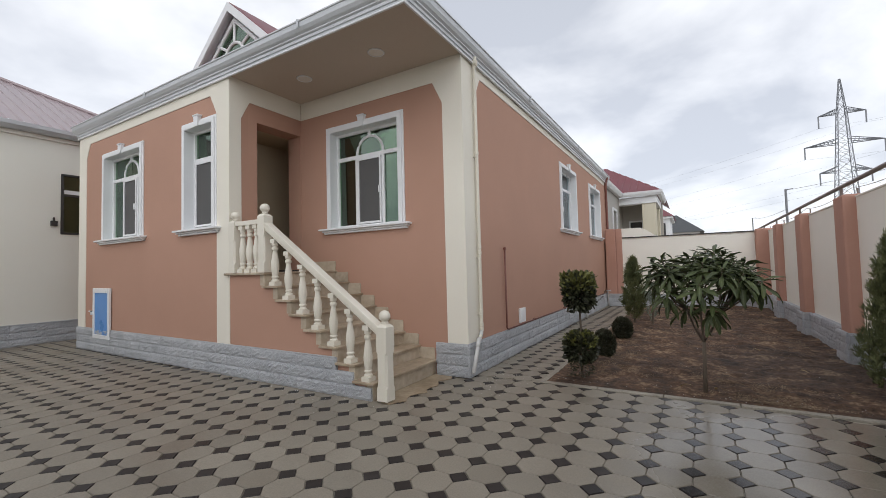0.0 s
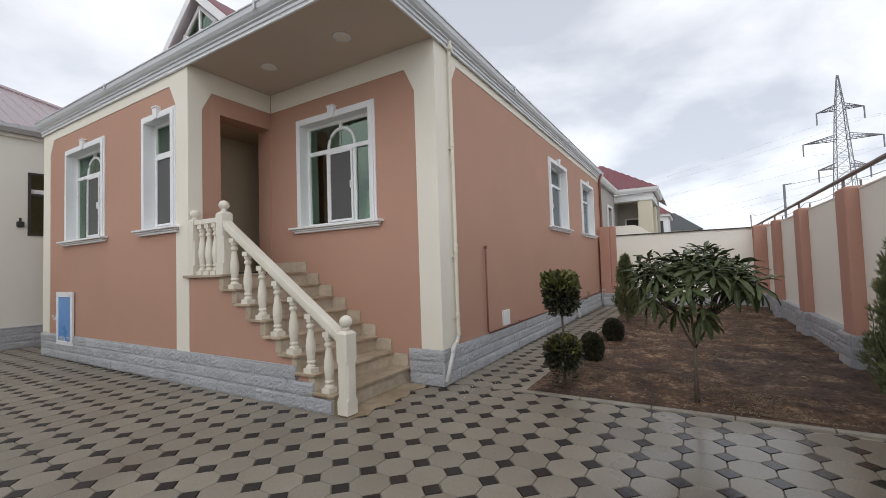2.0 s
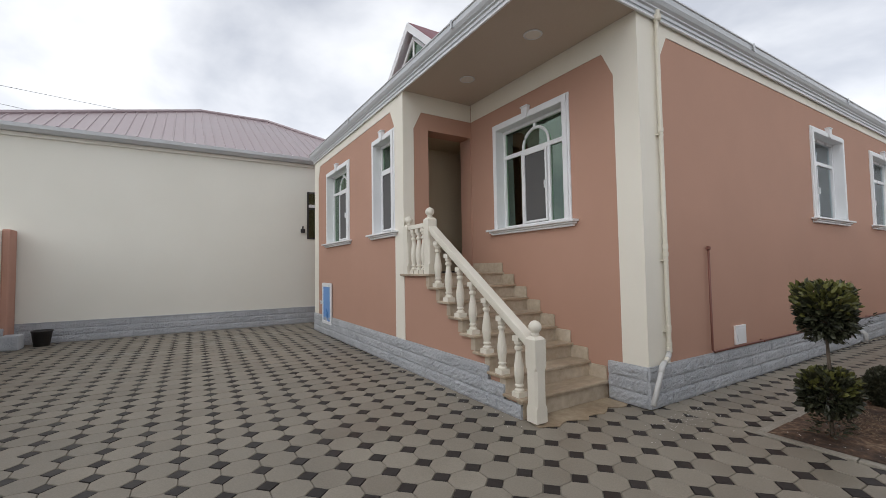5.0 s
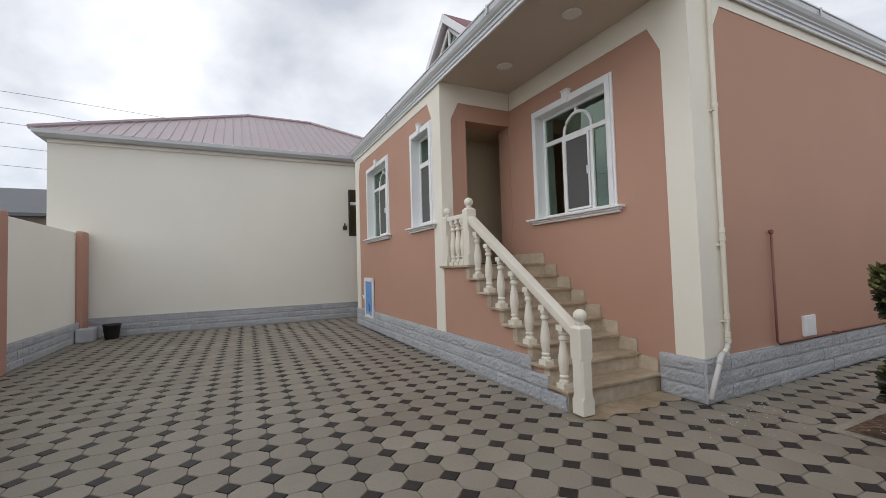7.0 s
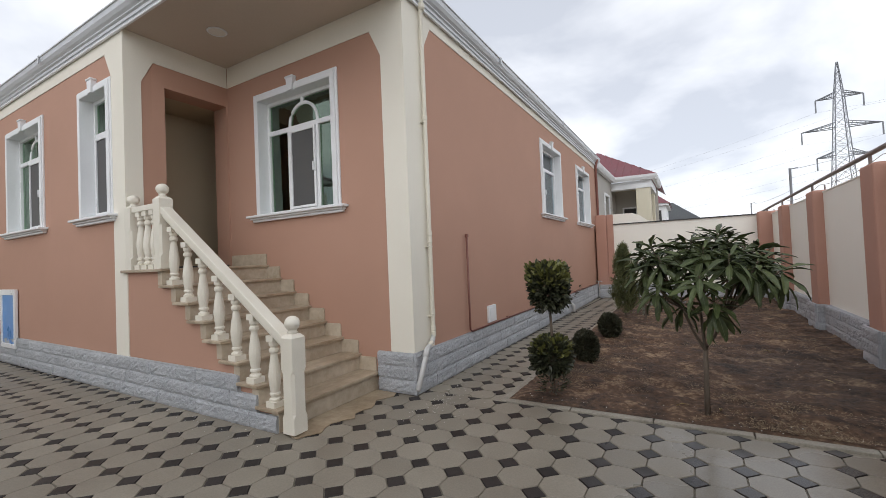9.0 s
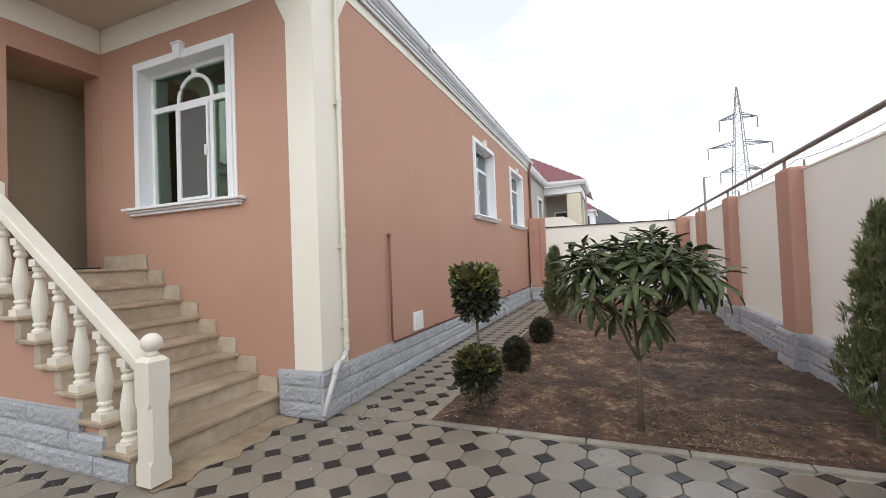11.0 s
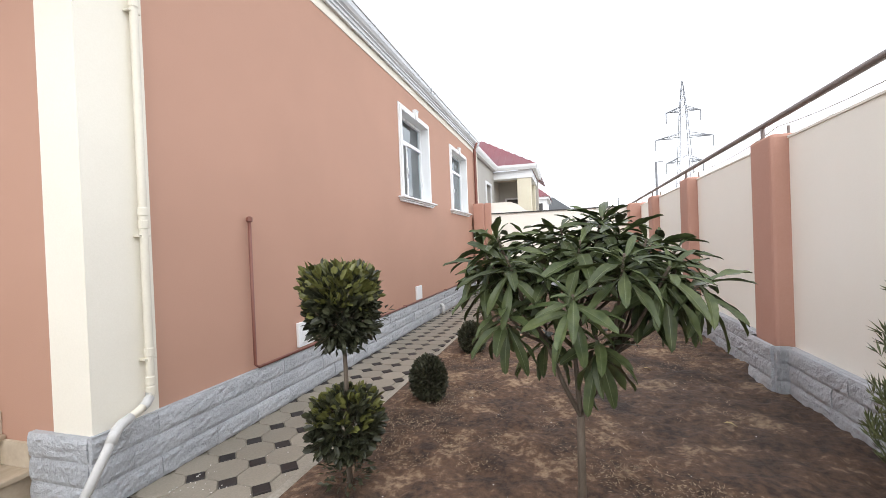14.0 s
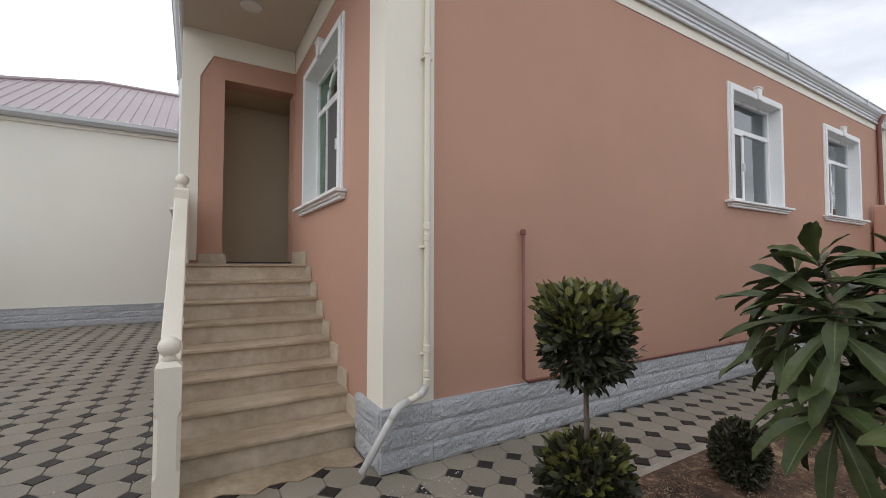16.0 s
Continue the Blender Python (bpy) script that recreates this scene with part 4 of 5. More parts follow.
ribbed(g, (ex, ey0, ez), (ex, ey1, ez), b, a, 44)
ribbed(g, (-21.2, ey0, ez), (ex, ey0, ez), a, a, 40)
ribbed(g, (ex, ey1, ez), (-21.2, ey1, ez), b, b, 40)
face(g, [(ex, ey0, ez), (ex, ey1, ez), (-21.2, ey1, ez), (-21.2, ey0, ez)])
part("roof", g, MAUVE_ROOF, nb, "mauve brown ribbed metal roof")
g = geo()
for p, q in ((a, b), (a, (ex, ey0, ez)), (b, (ex, ey1, ez))):
    tube(g, [Vector(p) + Vector((0, 0, 0.03)), Vector(q) + Vector((0, 0, 0.03))], 0.06, 6)
part("ridge_cap", g, MAUVE_ROOF, nb)
nwin = part("window", box(box(box(box(geo(), NX - 0.06, 3.785, 2.425, NX + 0.02, 3.83, 3.815), NX - 0.06, 3.83, 2.425, NX + 0.02, 4.5, 2.47), NX - 0.06, 3.83, 3.77, NX + 0.02, 4.5, 3.815), NX - 0.06, 3.83, 3.30, NX + 0.02, 4.5, 3.34), DARK, nb, "dark metal window frame")
part("pane", box(geo(), NX - 0.03, 3.83, 2.47, NX - 0.024, 4.5, 3.77), GLASS, nwin)
part("label_strip", box(geo(), NX - 0.022, 3.84, 3.36, NX - 0.018, 4.4, 3.45), PVC, nwin, "white strip across the glass")
part("shutter_catch", box(box(geo(), NX + 0.002, 3.60, 2.60, NX + 0.05, 3.72, 2.72), NX + 0.002, 3.64, 2.72, NX + 0.03, 3.68, 2.80), DARK, nwin, bevel=0.01)
part("inner_wall", box(geo(), NX - 1.2, 3.0, 1.5, NX - 1.3, 5.5, 4.4), INNER, nb)
nplinth = part("plinth", box(geo(), NX - 0.002, -2.45, 0, NX + 0.01, 8.0, 0.44), ROCK, nb, "grey split-face stone plinth")
stone_run(nplinth, NX + 0.012, -2.4, NX + 0.012, 4.3, high=0.147)
part("cap", box(geo(), NX + 0.002, -2.4, 0.441, NX + 0.05, 8.0, 0.46), ROCK, nplinth)


# ---- boundary walls ----
def column(parent, x0, y0, x1, y1, top):
    g = geo()
    box(g, x0, y0, 0.0, x1, y1, top)
    part("column", g, FENCE_PINK, parent, "terracotta rendered column", bevel=0.03)


FX, FENCE_TOP, YE = 1.62, 2.22, 15.2
fence = thing("wall_east", (FX + 0.2, 6, 0), "cream boundary wall with terracotta columns on a stone plinth", "wall", kind="structure")
part("panel", box(geo(), FX + 0.14, -2.65, 0.0, FX + 0.36, YE + 0.5, FENCE_TOP), FENCE_CREAM, fence, "cream rendered panel")
part("coping", box(geo(), FX + 0.13, -2.65, FENCE_TOP + 0.001, FX + 0.37, YE + 0.5, FENCE_TOP + 0.02), FENCE_CREAM, fence)
part("plinth_core", box(geo(), FX + 0.095, -2.4, 0, FX + 0.139, YE, 0.43), ROCK, fence)
cols = [7.73 + 2.6 * k for k in range(-3, 3)]
last = YE
for y in reversed(cols):
    column(fence, FX, y - 0.21, FX + 0.25, y + 0.21, 2.27)
    part("plinth_core", box(geo(), FX - 0.025, y - 0.235, 0.0, FX - 0.001, y + 0.235, 0.42), ROCK, fence)
    stone_run(fence, FX - 0.03, y + 0.24, FX - 0.03, y - 0.24, high=0.147)
    stone_run(fence, FX + 0.09, y + 0.245, FX - 0.03, y + 0.245, high=0.147)
    stone_run(fence, FX - 0.03, y - 0.245, FX + 0.09, y - 0.245, high=0.147)
    stone_run(fence, FX + 0.09, last - 0.02 if last == YE else last - 0.24, FX + 0.09, y + 0.26, high=0.143)
    last = y
stone_run(fence, FX + 0.09, last - 0.24, FX + 0.09, -2.36, high=0.143)
column(fence, FX - 0.15, YE - 0.33, FX + 0.34, YE - 0.01, 2.31)
stone_run(fence, FX - 0.18, YE - 0.02, FX - 0.18, YE - 0.36, high=0.143)
stone_run(fence, FX - 0.18, YE - 0.36, FX + 0.06, YE - 0.36, high=0.143)
end_wall = thing("wall_north", (0, YE + 0.1, 0), "cream boundary wall closing the garden", "wall", kind="structure")
part("panel", box(geo(), XS + 0.04, YE, 0.0, FX + 0.13, YE + 0.22, 2.25), FENCE_CREAM, end_wall, "cream rendered panel")
part("coping", box(geo(), XS + 0.45, YE - 0.04, 2.252, FX - 0.16, YE + 0.25, 2.28), DARK, end_wall, "dark thin coping")
column(end_wall, XS + 0.045, YE - 0.14, -2.32, YE - 0.01, 2.58)
column(end_wall, -2.32, YE - 0.07, -2.12, YE - 0.01, 2.58)
part("plinth_core", box(geo(), -2.60, YE - 0.04, 0, FX - 0.17, YE - 0.001, 0.38), ROCK, end_wall)
stone_run(end_wall, -2.58, YE - 0.16, -2.10, YE - 0.16, high=0.137)
stone_run(end_wall, -2.10, YE - 0.04, FX - 0.2, YE - 0.04, high=0.137)
g = prism(geo(), [(-2.14, YE + 0.02, 2.0), (-0.95, YE + 0.02, 2.0), (-0.95, YE + 0.02, 2.26), (-1.15, YE + 0.02, 2.32), (-1.38, YE + 0.02, 2.50), (-1.58, YE + 0.02, 2.58), (-2.14, YE + 0.02, 2.58)], (0, 0.15, 0))
part("shoulder", g, FENCE_CREAM, end_wall, "curved wall shoulder behind the coping")

street_wall = thing("wall_south", (-5, -2.5, 0), "cream boundary wall to the street with terracotta columns", "wall", kind="structure")
part("panel", box(geo(), NX + 0.02, -2.65, 0, FX + 0.13, -2.45, 2.42), FENCE_CREAM, street_wall, "cream rendered panel")
for x in (-12.22, -8.4, -5.2, -2.0):
    column(street_wall, x - 0.22, -2.45, x + 0.22, -2.32, 2.46)
part("plinth_core", box(geo(), NX + 0.06, -2.449, 0, FX + 0.09, -2.41, 0.42), ROCK, street_wall)
stone_run(street_wall, FX + 0.05, -2.41, NX + 0.1, -2.41, high=0.143)
blockb = part("stone_block", box(geo(), -11.65, -2.36, 0, -12.0, -2.06, 0.30), ROCK, None, bevel=0.03)
tagged(blockb, "rough grey stone block beside the boundary wall", "block")
bucket = thing("bucket", (-12.12, -1.82, 0), "black plastic bucket standing on the paving", "bucket")
part("shell", lathe(geo(), [(0.13, 0.0), (0.17, 0.30), (0.18, 0.30), (0.18, 0.33), (0.165, 0.33), (0.125, 0.02)], -12.12, -1.82, 0.0, 18), DARK, bucket, smooth=True)

# gas pipe on posts along the boundary wall
PX = FX + 0.08
gp = thing("gas_main", (PX, 6, 2.27), "grey brown steel gas pipe on short posts above the wall", "pipe")
part("pipe", tube(geo(), [(PX, -2.6, 2.44), (PX, 4.6, 2.42), (PX, 16.0, 2.38), (PX, 30.0, 2.36)], 0.027, 10), RAILPIPE, gp, smooth=True)
for y in cols + [YE - 0.2]:
    part("post", tube(geo(), [(PX, y + 0.12, 2.26), (PX, y + 0.12, 2.40)], 0.018, 8), RAILPIPE, gp)
    part("post", tube(geo(), [(PX + 0.11, y - 0.10, 2.26), (PX + 0.11, y - 0.10, 2.35)], 0.012, 6), RAILPIPE, gp)
g = geo()
for i in range(5):
    y0, y1 = cols[i], cols[i + 1]
    tube(g, [(PX + 0.07, y0 + (y1 - y0) * k / 8, 2.37 - 0.28 * (k / 8) * (1 - k / 8)) for k in range(9)], 0.004, 5)
part("wire", g, RAILPIPE, gp, "thin sagging wire")

# ---- ground ----
PITCH, ROT = 0.274, -1.0
yard = part("ground", box(geo(), -250, -250, -0.30, 250, 450, -0.06), EARTH, None)
tagged(yard, "bare dusty ground around the houses", "ground", kind="structure")
bed = part("pavement", box(geo(), NX, -2.45, -0.055, FX + 0.1, YE, -0.012), JOINT, None)
tagged(bed, "octagonal concrete paving with small dark squares, damp in places", "pavement", kind="structure")
LAY = pose(0.031, 0.106, 0, 0, 0, ROT)
PATH_LAY = pose(-2.16, 5.85, 0, 0, 0, -1.2) @ Matrix.Scale(0.258 / PITCH, 4)
CUT = 5.075
D = 0.083


def tile(outline, name, material):
    g = geo()
    low = [(x, y, -0.02) for x, y in outline]
    mid = [(x, y, -0.005) for x, y in outline]
    s = 1 - 0.004 / max(abs(x) + abs(y) * 0.3 for x, y in outline)
    top = [(x * s, y * s, 0.0) for x, y in outline]
    k = len(outline)
    g[0].extend(low + mid + top)
    for r in (0, k):
        for i in range(k):
            j = (i + 1) % k
            g[1].append((r + i, r + j, r + k + j, r + k + i))
    g[1].append(tuple(range(2 * k, 3 * k)))
    return g


h, e, jt = PITCH / 2, PITCH / 2 - D, 0.0022
OCT = [(h - jt, -e), (h - jt, e), (e, h - jt), (-e, h - jt), (-h + jt, e), (-h + jt, -e), (-e, -h + jt), (e, -h + jt)]
DIA = [(D - 0.007, 0), (0, D - 0.007), (-D + 0.007, 0), (0, -D + 0.007)]
oct_g, dia_g = tile(OCT, "paver", PAVER), tile(DIA, "paver", DOT)
OCT_ME, DIA_ME = mesh_of("paver", oct_g, PAVER), mesh_of("dark_paver", dia_g, DOT)
rest_o, rest_d = geo(), geo()
tile_rng = random.Random(11)


def on_paving(x, y, path):
    """Where a paver's centre may lie, on the yard or on the garden path."""
    if path:
        return XS + 0.02 < x < -1.80 and CUT + 0.04 < y < YE - 0.06
    if not (NX + 0.02 < x < FX - 0.02 and -2.42 < y < CUT + 0.03):
        return False
    if y > YF + 0.03 and x < -3.1 and not x < XL - 0.05:
        return False
    if y > YP and x < XS + 0.02 and not x < XL - 0.05:
        return False
    return True


def trimmed(m, src, low, high):
    """A paver cut straight where it crosses the line between yard and path."""
    pts = []
    for v in src[0]:
        w = m @ Vector(v)
        w.y = min(max(w.y, low), high)
        pts.append(tuple(w))
    return pts


for path in (False, True):
    lay = PATH_LAY if path else LAY
    low, high = (CUT + 0.003, 99.0) if path else (-99.0, CUT - 0.003)
    for i in range(-2, 4) if path else range(-48, 8):
        for j in range(-5, 40) if path else range(-10, 20):
            for kind, off in (("o", 0.5), ("d", 0.0)):
                c = lay @ Vector(((i + off) * PITCH, (j + off) * PITCH, 0))
                if not on_paving(c.x, c.y, path):
                    continue
                jig = pose(0, 0, tile_rng.uniform(-0.0015, 0.0015), tile_rng.uniform(-0.35, 0.35), tile_rng.uniform(-0.35, 0.35), 0)
                m = lay @ pose((i + off) * PITCH, (j + off) * PITCH, 0) @ jig
                whole = low + 0.14 < c.y < high - 0.14
                if not path and whole and -2.9 < c.x < 1.2 and 0.7 < c.y:
                    if kind == "o":
                        piece("paver", OCT_ME, m, bed)
                    else:
                        piece("dark_paver", DIA_ME, m, bed)
                else:
                    src, dst = (oct_g, rest_o) if kind == "o" else (dia_g, rest_d)
                    n = len(dst[0])
                    dst[0].extend(trimmed(m, src, low, high))
                    dst[1].extend(tuple(n + q for q in f) for f in src[1])
tagged(part("pavers", rest_o, PAVER, bed), kind="stuff")
tagged(part("dark_pavers", rest_d, DOT, bed), kind="stuff")


def kerb_run(x0, y0, x1, y1, count):
    for i in range(count):
        a, b = Vector((x0, y0)).lerp(Vector((x1, y1)), i / count), Vector((x0, y0)).lerp(Vector((x1, y1)), (i + 1) / count)
        d = (b - a).normalized() * 0.004
        n = Vector((-d.y, d.x)).normalized() * 0.04
        a, b = a + d, b - d
        part("kerb_stone", prism(geo(), [(a.x - n.x, a.y - n.y, -0.05), (b.x - n.x, b.y - n.y, -0.05), (b.x + n.x, b.y + n.y, -0.05), (a.x + n.x, a.y + n.y, -0.05)], (0, 0, 0.062)), KERB, kerb, bevel=0.006)


kerb = thing("kerb", (-1.76, 5.12, 0), "narrow concrete kerb round the planting bed", "kerb", kind="structure")
kerb_run(-1.80, 5.12, FX - 0.05, 5.12, 5)
kerb_run(-1.76, 5.165, -1.71, YE - 0.2, 13)

# planting bed
g = geo()
nx, ny = 70, 220
for j in range(ny + 1):
    for i in range(nx + 1):
        x = -1.73 + 3.44 * i / nx
        y = 5.15 + (YE - 5.15) * j / ny
        rim = min(1.0, min(x + 1.73, y - 5.13) / 0.25)
        z = 0.012 + max(0, rim) * (0.03 + 0.045 * noise.noise((x * 1.3, y * 1.3, 0)) + 0.035 * noise.noise((x * 5, y * 5, 3)) + 0.022 * noise.noise((x * 14, y * 14, 7)))
        g[0].append((x, y, z))
for j in range(ny):
    for i in range(nx):
        a = j * (nx + 1) + i
        g[1].append((a, a + 1, a + nx + 2, a + nx + 1))
soil = part("planting_bed", g, SOIL, None, smooth=True)
tagged(soil, "brown garden soil with dry grass patches", "soil", kind="structure")

# ---- plants ----
LEAF = surface("loquat_leaf", (0.034, 0.053, 0.019), (0.098, 0.118, 0.046), (0.30, 0.52), 30, 5.0, 0.25, vary=0.35, spec=0.35)
RIB = surface("loquat_leaf_rib", (0.09, 0.11, 0.05), (0.14, 0.165, 0.08), (0.5, 0.7), 30, 5.0, 0.0, vary=0.2)
PRIVET = surface("privet_leaf", (0.022, 0.026, 0.014), (0.066, 0.070, 0.036), (0.35, 0.55), 60, 5.0, 0.0, vary=0.4)
FRESH = surface("privet_young_leaf", (0.090, 0.097, 0.026), (0.175, 0.175, 0.052), (0.35, 0.5), 60, 5.0, 0.0, vary=0.25)
BOXWOOD = surface("dark_shrub_leaf", (0.024, 0.027, 0.015), (0.058, 0.058, 0.031), (0.45, 0.65), 60, 6.0, 0.0, vary=0.35)
THUJA = surface("thuja_spray", (0.060, 0.077, 0.032), (0.18, 0.195, 0.080), (0.5, 0.7), 40, 3.5, 0.0, vary=0.35)
SAGE = surface("grey_green_foliage", (0.16, 0.19, 0.15), (0.26, 0.29, 0.23), (0.6, 0.8), 30, 4.0, 0.0, vary=0.2)
STRAW = surface("dry_grass", (0.16, 0.112, 0.068), (0.34, 0.265, 0.18), (0.7, 0.9), 30, 4.0, 0.0, vary=0.3)
CHIP = surface("white_chips", (0.5, 0.48, 0.45), (0.7, 0.68, 0.65), (0.6, 0.8), 30, 4.0, 0.0, vary=0.2)
DRYLEAF = surface("yellowed_leaf", (0.36, 0.27, 0.10), (0.50, 0.40, 0.20), (0.5, 0.7), 30, 9.0, 0.1)


def frame_of(d):
    d = d.normalized()
    a = d.cross(Vector((0, 0, 1)))
    if a.length < 0.05:
        a = Vector((1, 0, 0))
    a.normalize()
    return d, a, a.cross(d).normalized()


def small_leaf(g, p, d, length, width, roll=0.0):
    """A folded four-sided leaf."""
    d, a, n = frame_of(d)
    a, n = a * math.cos(roll) + n * math.sin(roll), n * math.cos(roll) - a * math.sin(roll)
    k = len(g[0])
    mid = p + d * length * 0.5
    g[0].extend([tuple(p), tuple(mid + a * width / 2 + n * width * 0.15), tuple(p + d * length), tuple(mid - a * width / 2 + n * width * 0.15), tuple(mid - n * width * 0.05)])
    g[1].extend([(k, k + 1, k + 4), (k + 1, k + 2, k + 4), (k + 2, k + 3, k + 4), (k + 3, k, k + 4)])


def oval_leaf(g, p, d, length, width, roll=0.0):
    """A rounded leaf folded along its rib."""
    d, a, n = frame_of(d)
    a, n = a * math.cos(roll) + n * math.sin(roll), n * math.cos(roll) - a * math.sin(roll)
    k = len(g[0])
    side = n * width * 0.16
    low, high = p + d * length * 0.32, p + d * length * 0.74
    g[0].extend(tuple(v) for v in (p, low + a * width * 0.47 + side, high + a * width * 0.43 + side, p + d * length, high - a * width * 0.43 + side, low - a * width * 0.47 + side, low, high))
    g[1].extend([(k, k + 1, k + 6), (k + 1, k + 2, k + 7, k + 6), (k + 2, k + 3, k + 7), (k + 3, k + 4, k + 7), (k + 4, k + 5, k + 6, k + 7), (k + 5, k, k + 6)])


def on_box_ball(rng, rx, ry, rz, p):
    """A way from the centre, and the distance to a rounded-box hull along it."""
    v = Vector((rng.gauss(0, 1), rng.gauss(0, 1), rng.gauss(0, 1))).normalized()
    s = (abs(v.x / rx) ** p + abs(v.y / ry) ** p + abs(v.z / rz) ** p) ** (-1 / p)
    return v, s


def leaf_ball(g, young, rng, c, rx, ry, rz, p, count, length, width, top_young=0.0, taper=0.0):
    for _ in range(count):
        v, s = on_box_ball(rng, rx, ry, rz, p)
        lump = 1 + 0.10 * noise.noise((v.x * 2.3 + c.x, v.y * 2.3, v.z * 2.3 + c.z)) + 0.05 * noise.noise((v.x * 6, v.y * 6, v.z * 6))
        depth = 1 - abs(rng.gauss(0, 0.22))
        q = v * s * lump * max(0.35, depth)
        narrow = 1.0 + taper * q.z / rz
        q = c + Vector((q.x * narrow, q.y * narrow, q.z))
        d = v + Vector((rng.uniform(-0.8, 0.8), rng.uniform(-0.8, 0.8), rng.uniform(-0.3, 1.0)))
        grown = young is not None and depth > 0.8 and rng.random() < top_young * min(1.0, max(0.0, 0.25 + v.z * 1.3))
        oval_leaf(young if grown else g, q, d, length * rng.uniform(0.7, 1.3), width * rng.uniform(0.7, 1.2), rng.uniform(-1.4, 1.4))


def topiary(x, y):
    rng = random.Random(21)
    t = thing("topiary_tree", (x, y, 0.03), "clipped two-tier privet topiary on a thin bare stem", "tree")
    part("trunk", tube(geo(), [(x + 0.01, y, 0.0), (x, y, 0.3), (x + 0.012, y, 0.62), (x, y + 0.01, 1.0)], [0.018, 0.016, 0.014, 0.010], 8), BARK, t, "thin grey brown stem", smooth=True)
    twigs = geo()
    for k in range(26):
        v, s = on_box_ball(rng, 0.2, 0.2, 0.2, 3)
        tube(twigs, [(x, y, 0.9 + 0.1 * rng.random()), Vector((x, y, 1.07)) + v * s * 0.9], 0.004, 4)
        if k % 2:
            tube(twigs, [(x, y, 0.25), Vector((x, y, 0.40)) + v * s * 0.75], 0.004, 4)
    part("twigs", twigs, BARK, t)
    g, young = geo(), geo()
    leaf_ball(g, young, rng, Vector((x, y, 1.10)), 0.158, 0.158, 0.212, 6.0, 1900, 0.064, 0.036, 0.8, 0.17)
    for k in range(14):
        p0 = Vector((x + 0.165, y + rng.uniform(-0.1, 0.1), 0.93 + 0.02 * k / 3))
        small_leaf(g, p0 + Vector((0.012 * k, 0, 0.006 * k)), Vector((1, rng.uniform(-1, 1), rng.uniform(-0.5, 1))), 0.05, 0.022)
    for k in range(40):
        a = rng.uniform(0, 6.28)
        small_leaf(g, Vector((x + 0.13 * math.cos(a) * rng.random(), y + 0.13 * math.sin(a) * rng.random(), 0.86)), Vector((math.cos(a), math.sin(a), -0.7)), 0.055, 0.026, rng.uniform(-1, 1))
    part("crown", g, PRIVET, t, "squarish clipped leafy head")
    part("young_leaves", young, FRESH, t, "yellow green young tips")
    g, young = geo(), geo()
    leaf_ball(g, young, rng, Vector((x, y, 0.41)), 0.160, 0.160, 0.158, 5.0, 1250, 0.062, 0.037, 0.5)
    for k in range(160):
        a = rng.uniform(0, 6.28)
        r = rng.uniform(0.02, 0.16)
        small_leaf(g, Vector((x + r * math.cos(a), y + r * math.sin(a), rng.uniform(0.05, 0.24))), Vector((math.cos(a), math.sin(a), rng.uniform(-0.5, 0.6))), 0.045, 0.023, rng.uniform(-1, 1))
    part("lower_crown", g, PRIVET, t, "smaller leafy ball near the ground")
    part("young_leaves", young, FRESH, t)


topiary(-1.365, 5.41)


def shrub(x, y, r, high, seed):
    rng = random.Random(seed)
    t = thing("shrub", (x, y, 0.03), "small dark rounded clipped evergreen shrub", "shrub", "small clipped shrubs")
    part("stem", tube(geo(), [(x, y, 0.0), (x, y, high * 0.6)], 0.012, 6), BARK, t)
    g = geo()
    leaf_ball(g, None, rng, Vector((x, y, 0.03 + high / 2)), r, r, high / 2, 2.3, 4200, 0.034, 0.018)
    part("foliage", g, BOXWOOD, t)


shrub(-1.335, 6.82, 0.150, 0.38, 3)
shrub(-1.30, 8.50, 0.165, 0.38, 4)


def conifer(x, y, high, radius, count, seed, label, material=None, lean=0.0):
    rng = random.Random(seed)
    t = thing("conifer", (x, y, 0.03), label, "tree")
    part("trunk", tube(geo(), [(x, y, 0.0), (x + 0.01 + lean * 0.5, y, high * 0.5), (x + lean, y, high * 0.95)], [0.022, 0.015, 0.004], 7), BARK, t)
    g = geo()
    per = 16
    for _ in range(count // per):
        u = rng.random() ** 0.9
        a = rng.uniform(0, 2 * math.pi)
        prof = radius * (min(1.0, 0.45 + u * 2.6) if u < 0.2 else 1.0) * (1 - u) ** 0.75 * 1.10
        out = prof * max(0.3, 1 - abs(rng.gauss(0, 0.28))) * (1.18 if rng.random() < 0.2 else 1.0)
        foot = Vector((x + lean * u + 0.45 * out * math.cos(a), y + 0.45 * out * math.sin(a), 0.05 + u * (high - 0.22)))
        reach = Vector((0.62 * out * math.cos(a), 0.62 * out * math.sin(a), (0.10 + 0.75 * out) * rng.uniform(0.8, 1.2)))
        for _ in range(per):
            f = rng.random() ** 0.7
            p = foot + reach * f + Vector((rng.gauss(0, 0.020), rng.gauss(0, 0.020), rng.gauss(0, 0.020)))
            d = reach.normalized() * 0.8 + Vector((rng.uniform(-0.5, 0.5), rng.uniform(-0.5, 0.5), rng.uniform(0.0, 0.7)))
            d, s, n = frame_of(d)
            roll = rng.uniform(0, 3.14)
            s = s * math.cos(roll) + n * math.sin(roll)
            long = rng.uniform(0.045, 0.10) * (radius / 0.22)
            for k in range(5):
                off = (k - 2) * 0.26
                small_leaf(g, p + d * long * (0.09 * abs(k - 2)), d + s * off * 1.9, long * (1 - 0.16 * abs(k - 2)), 0.010, roll)
    part("foliage", g, material or THUJA, t)


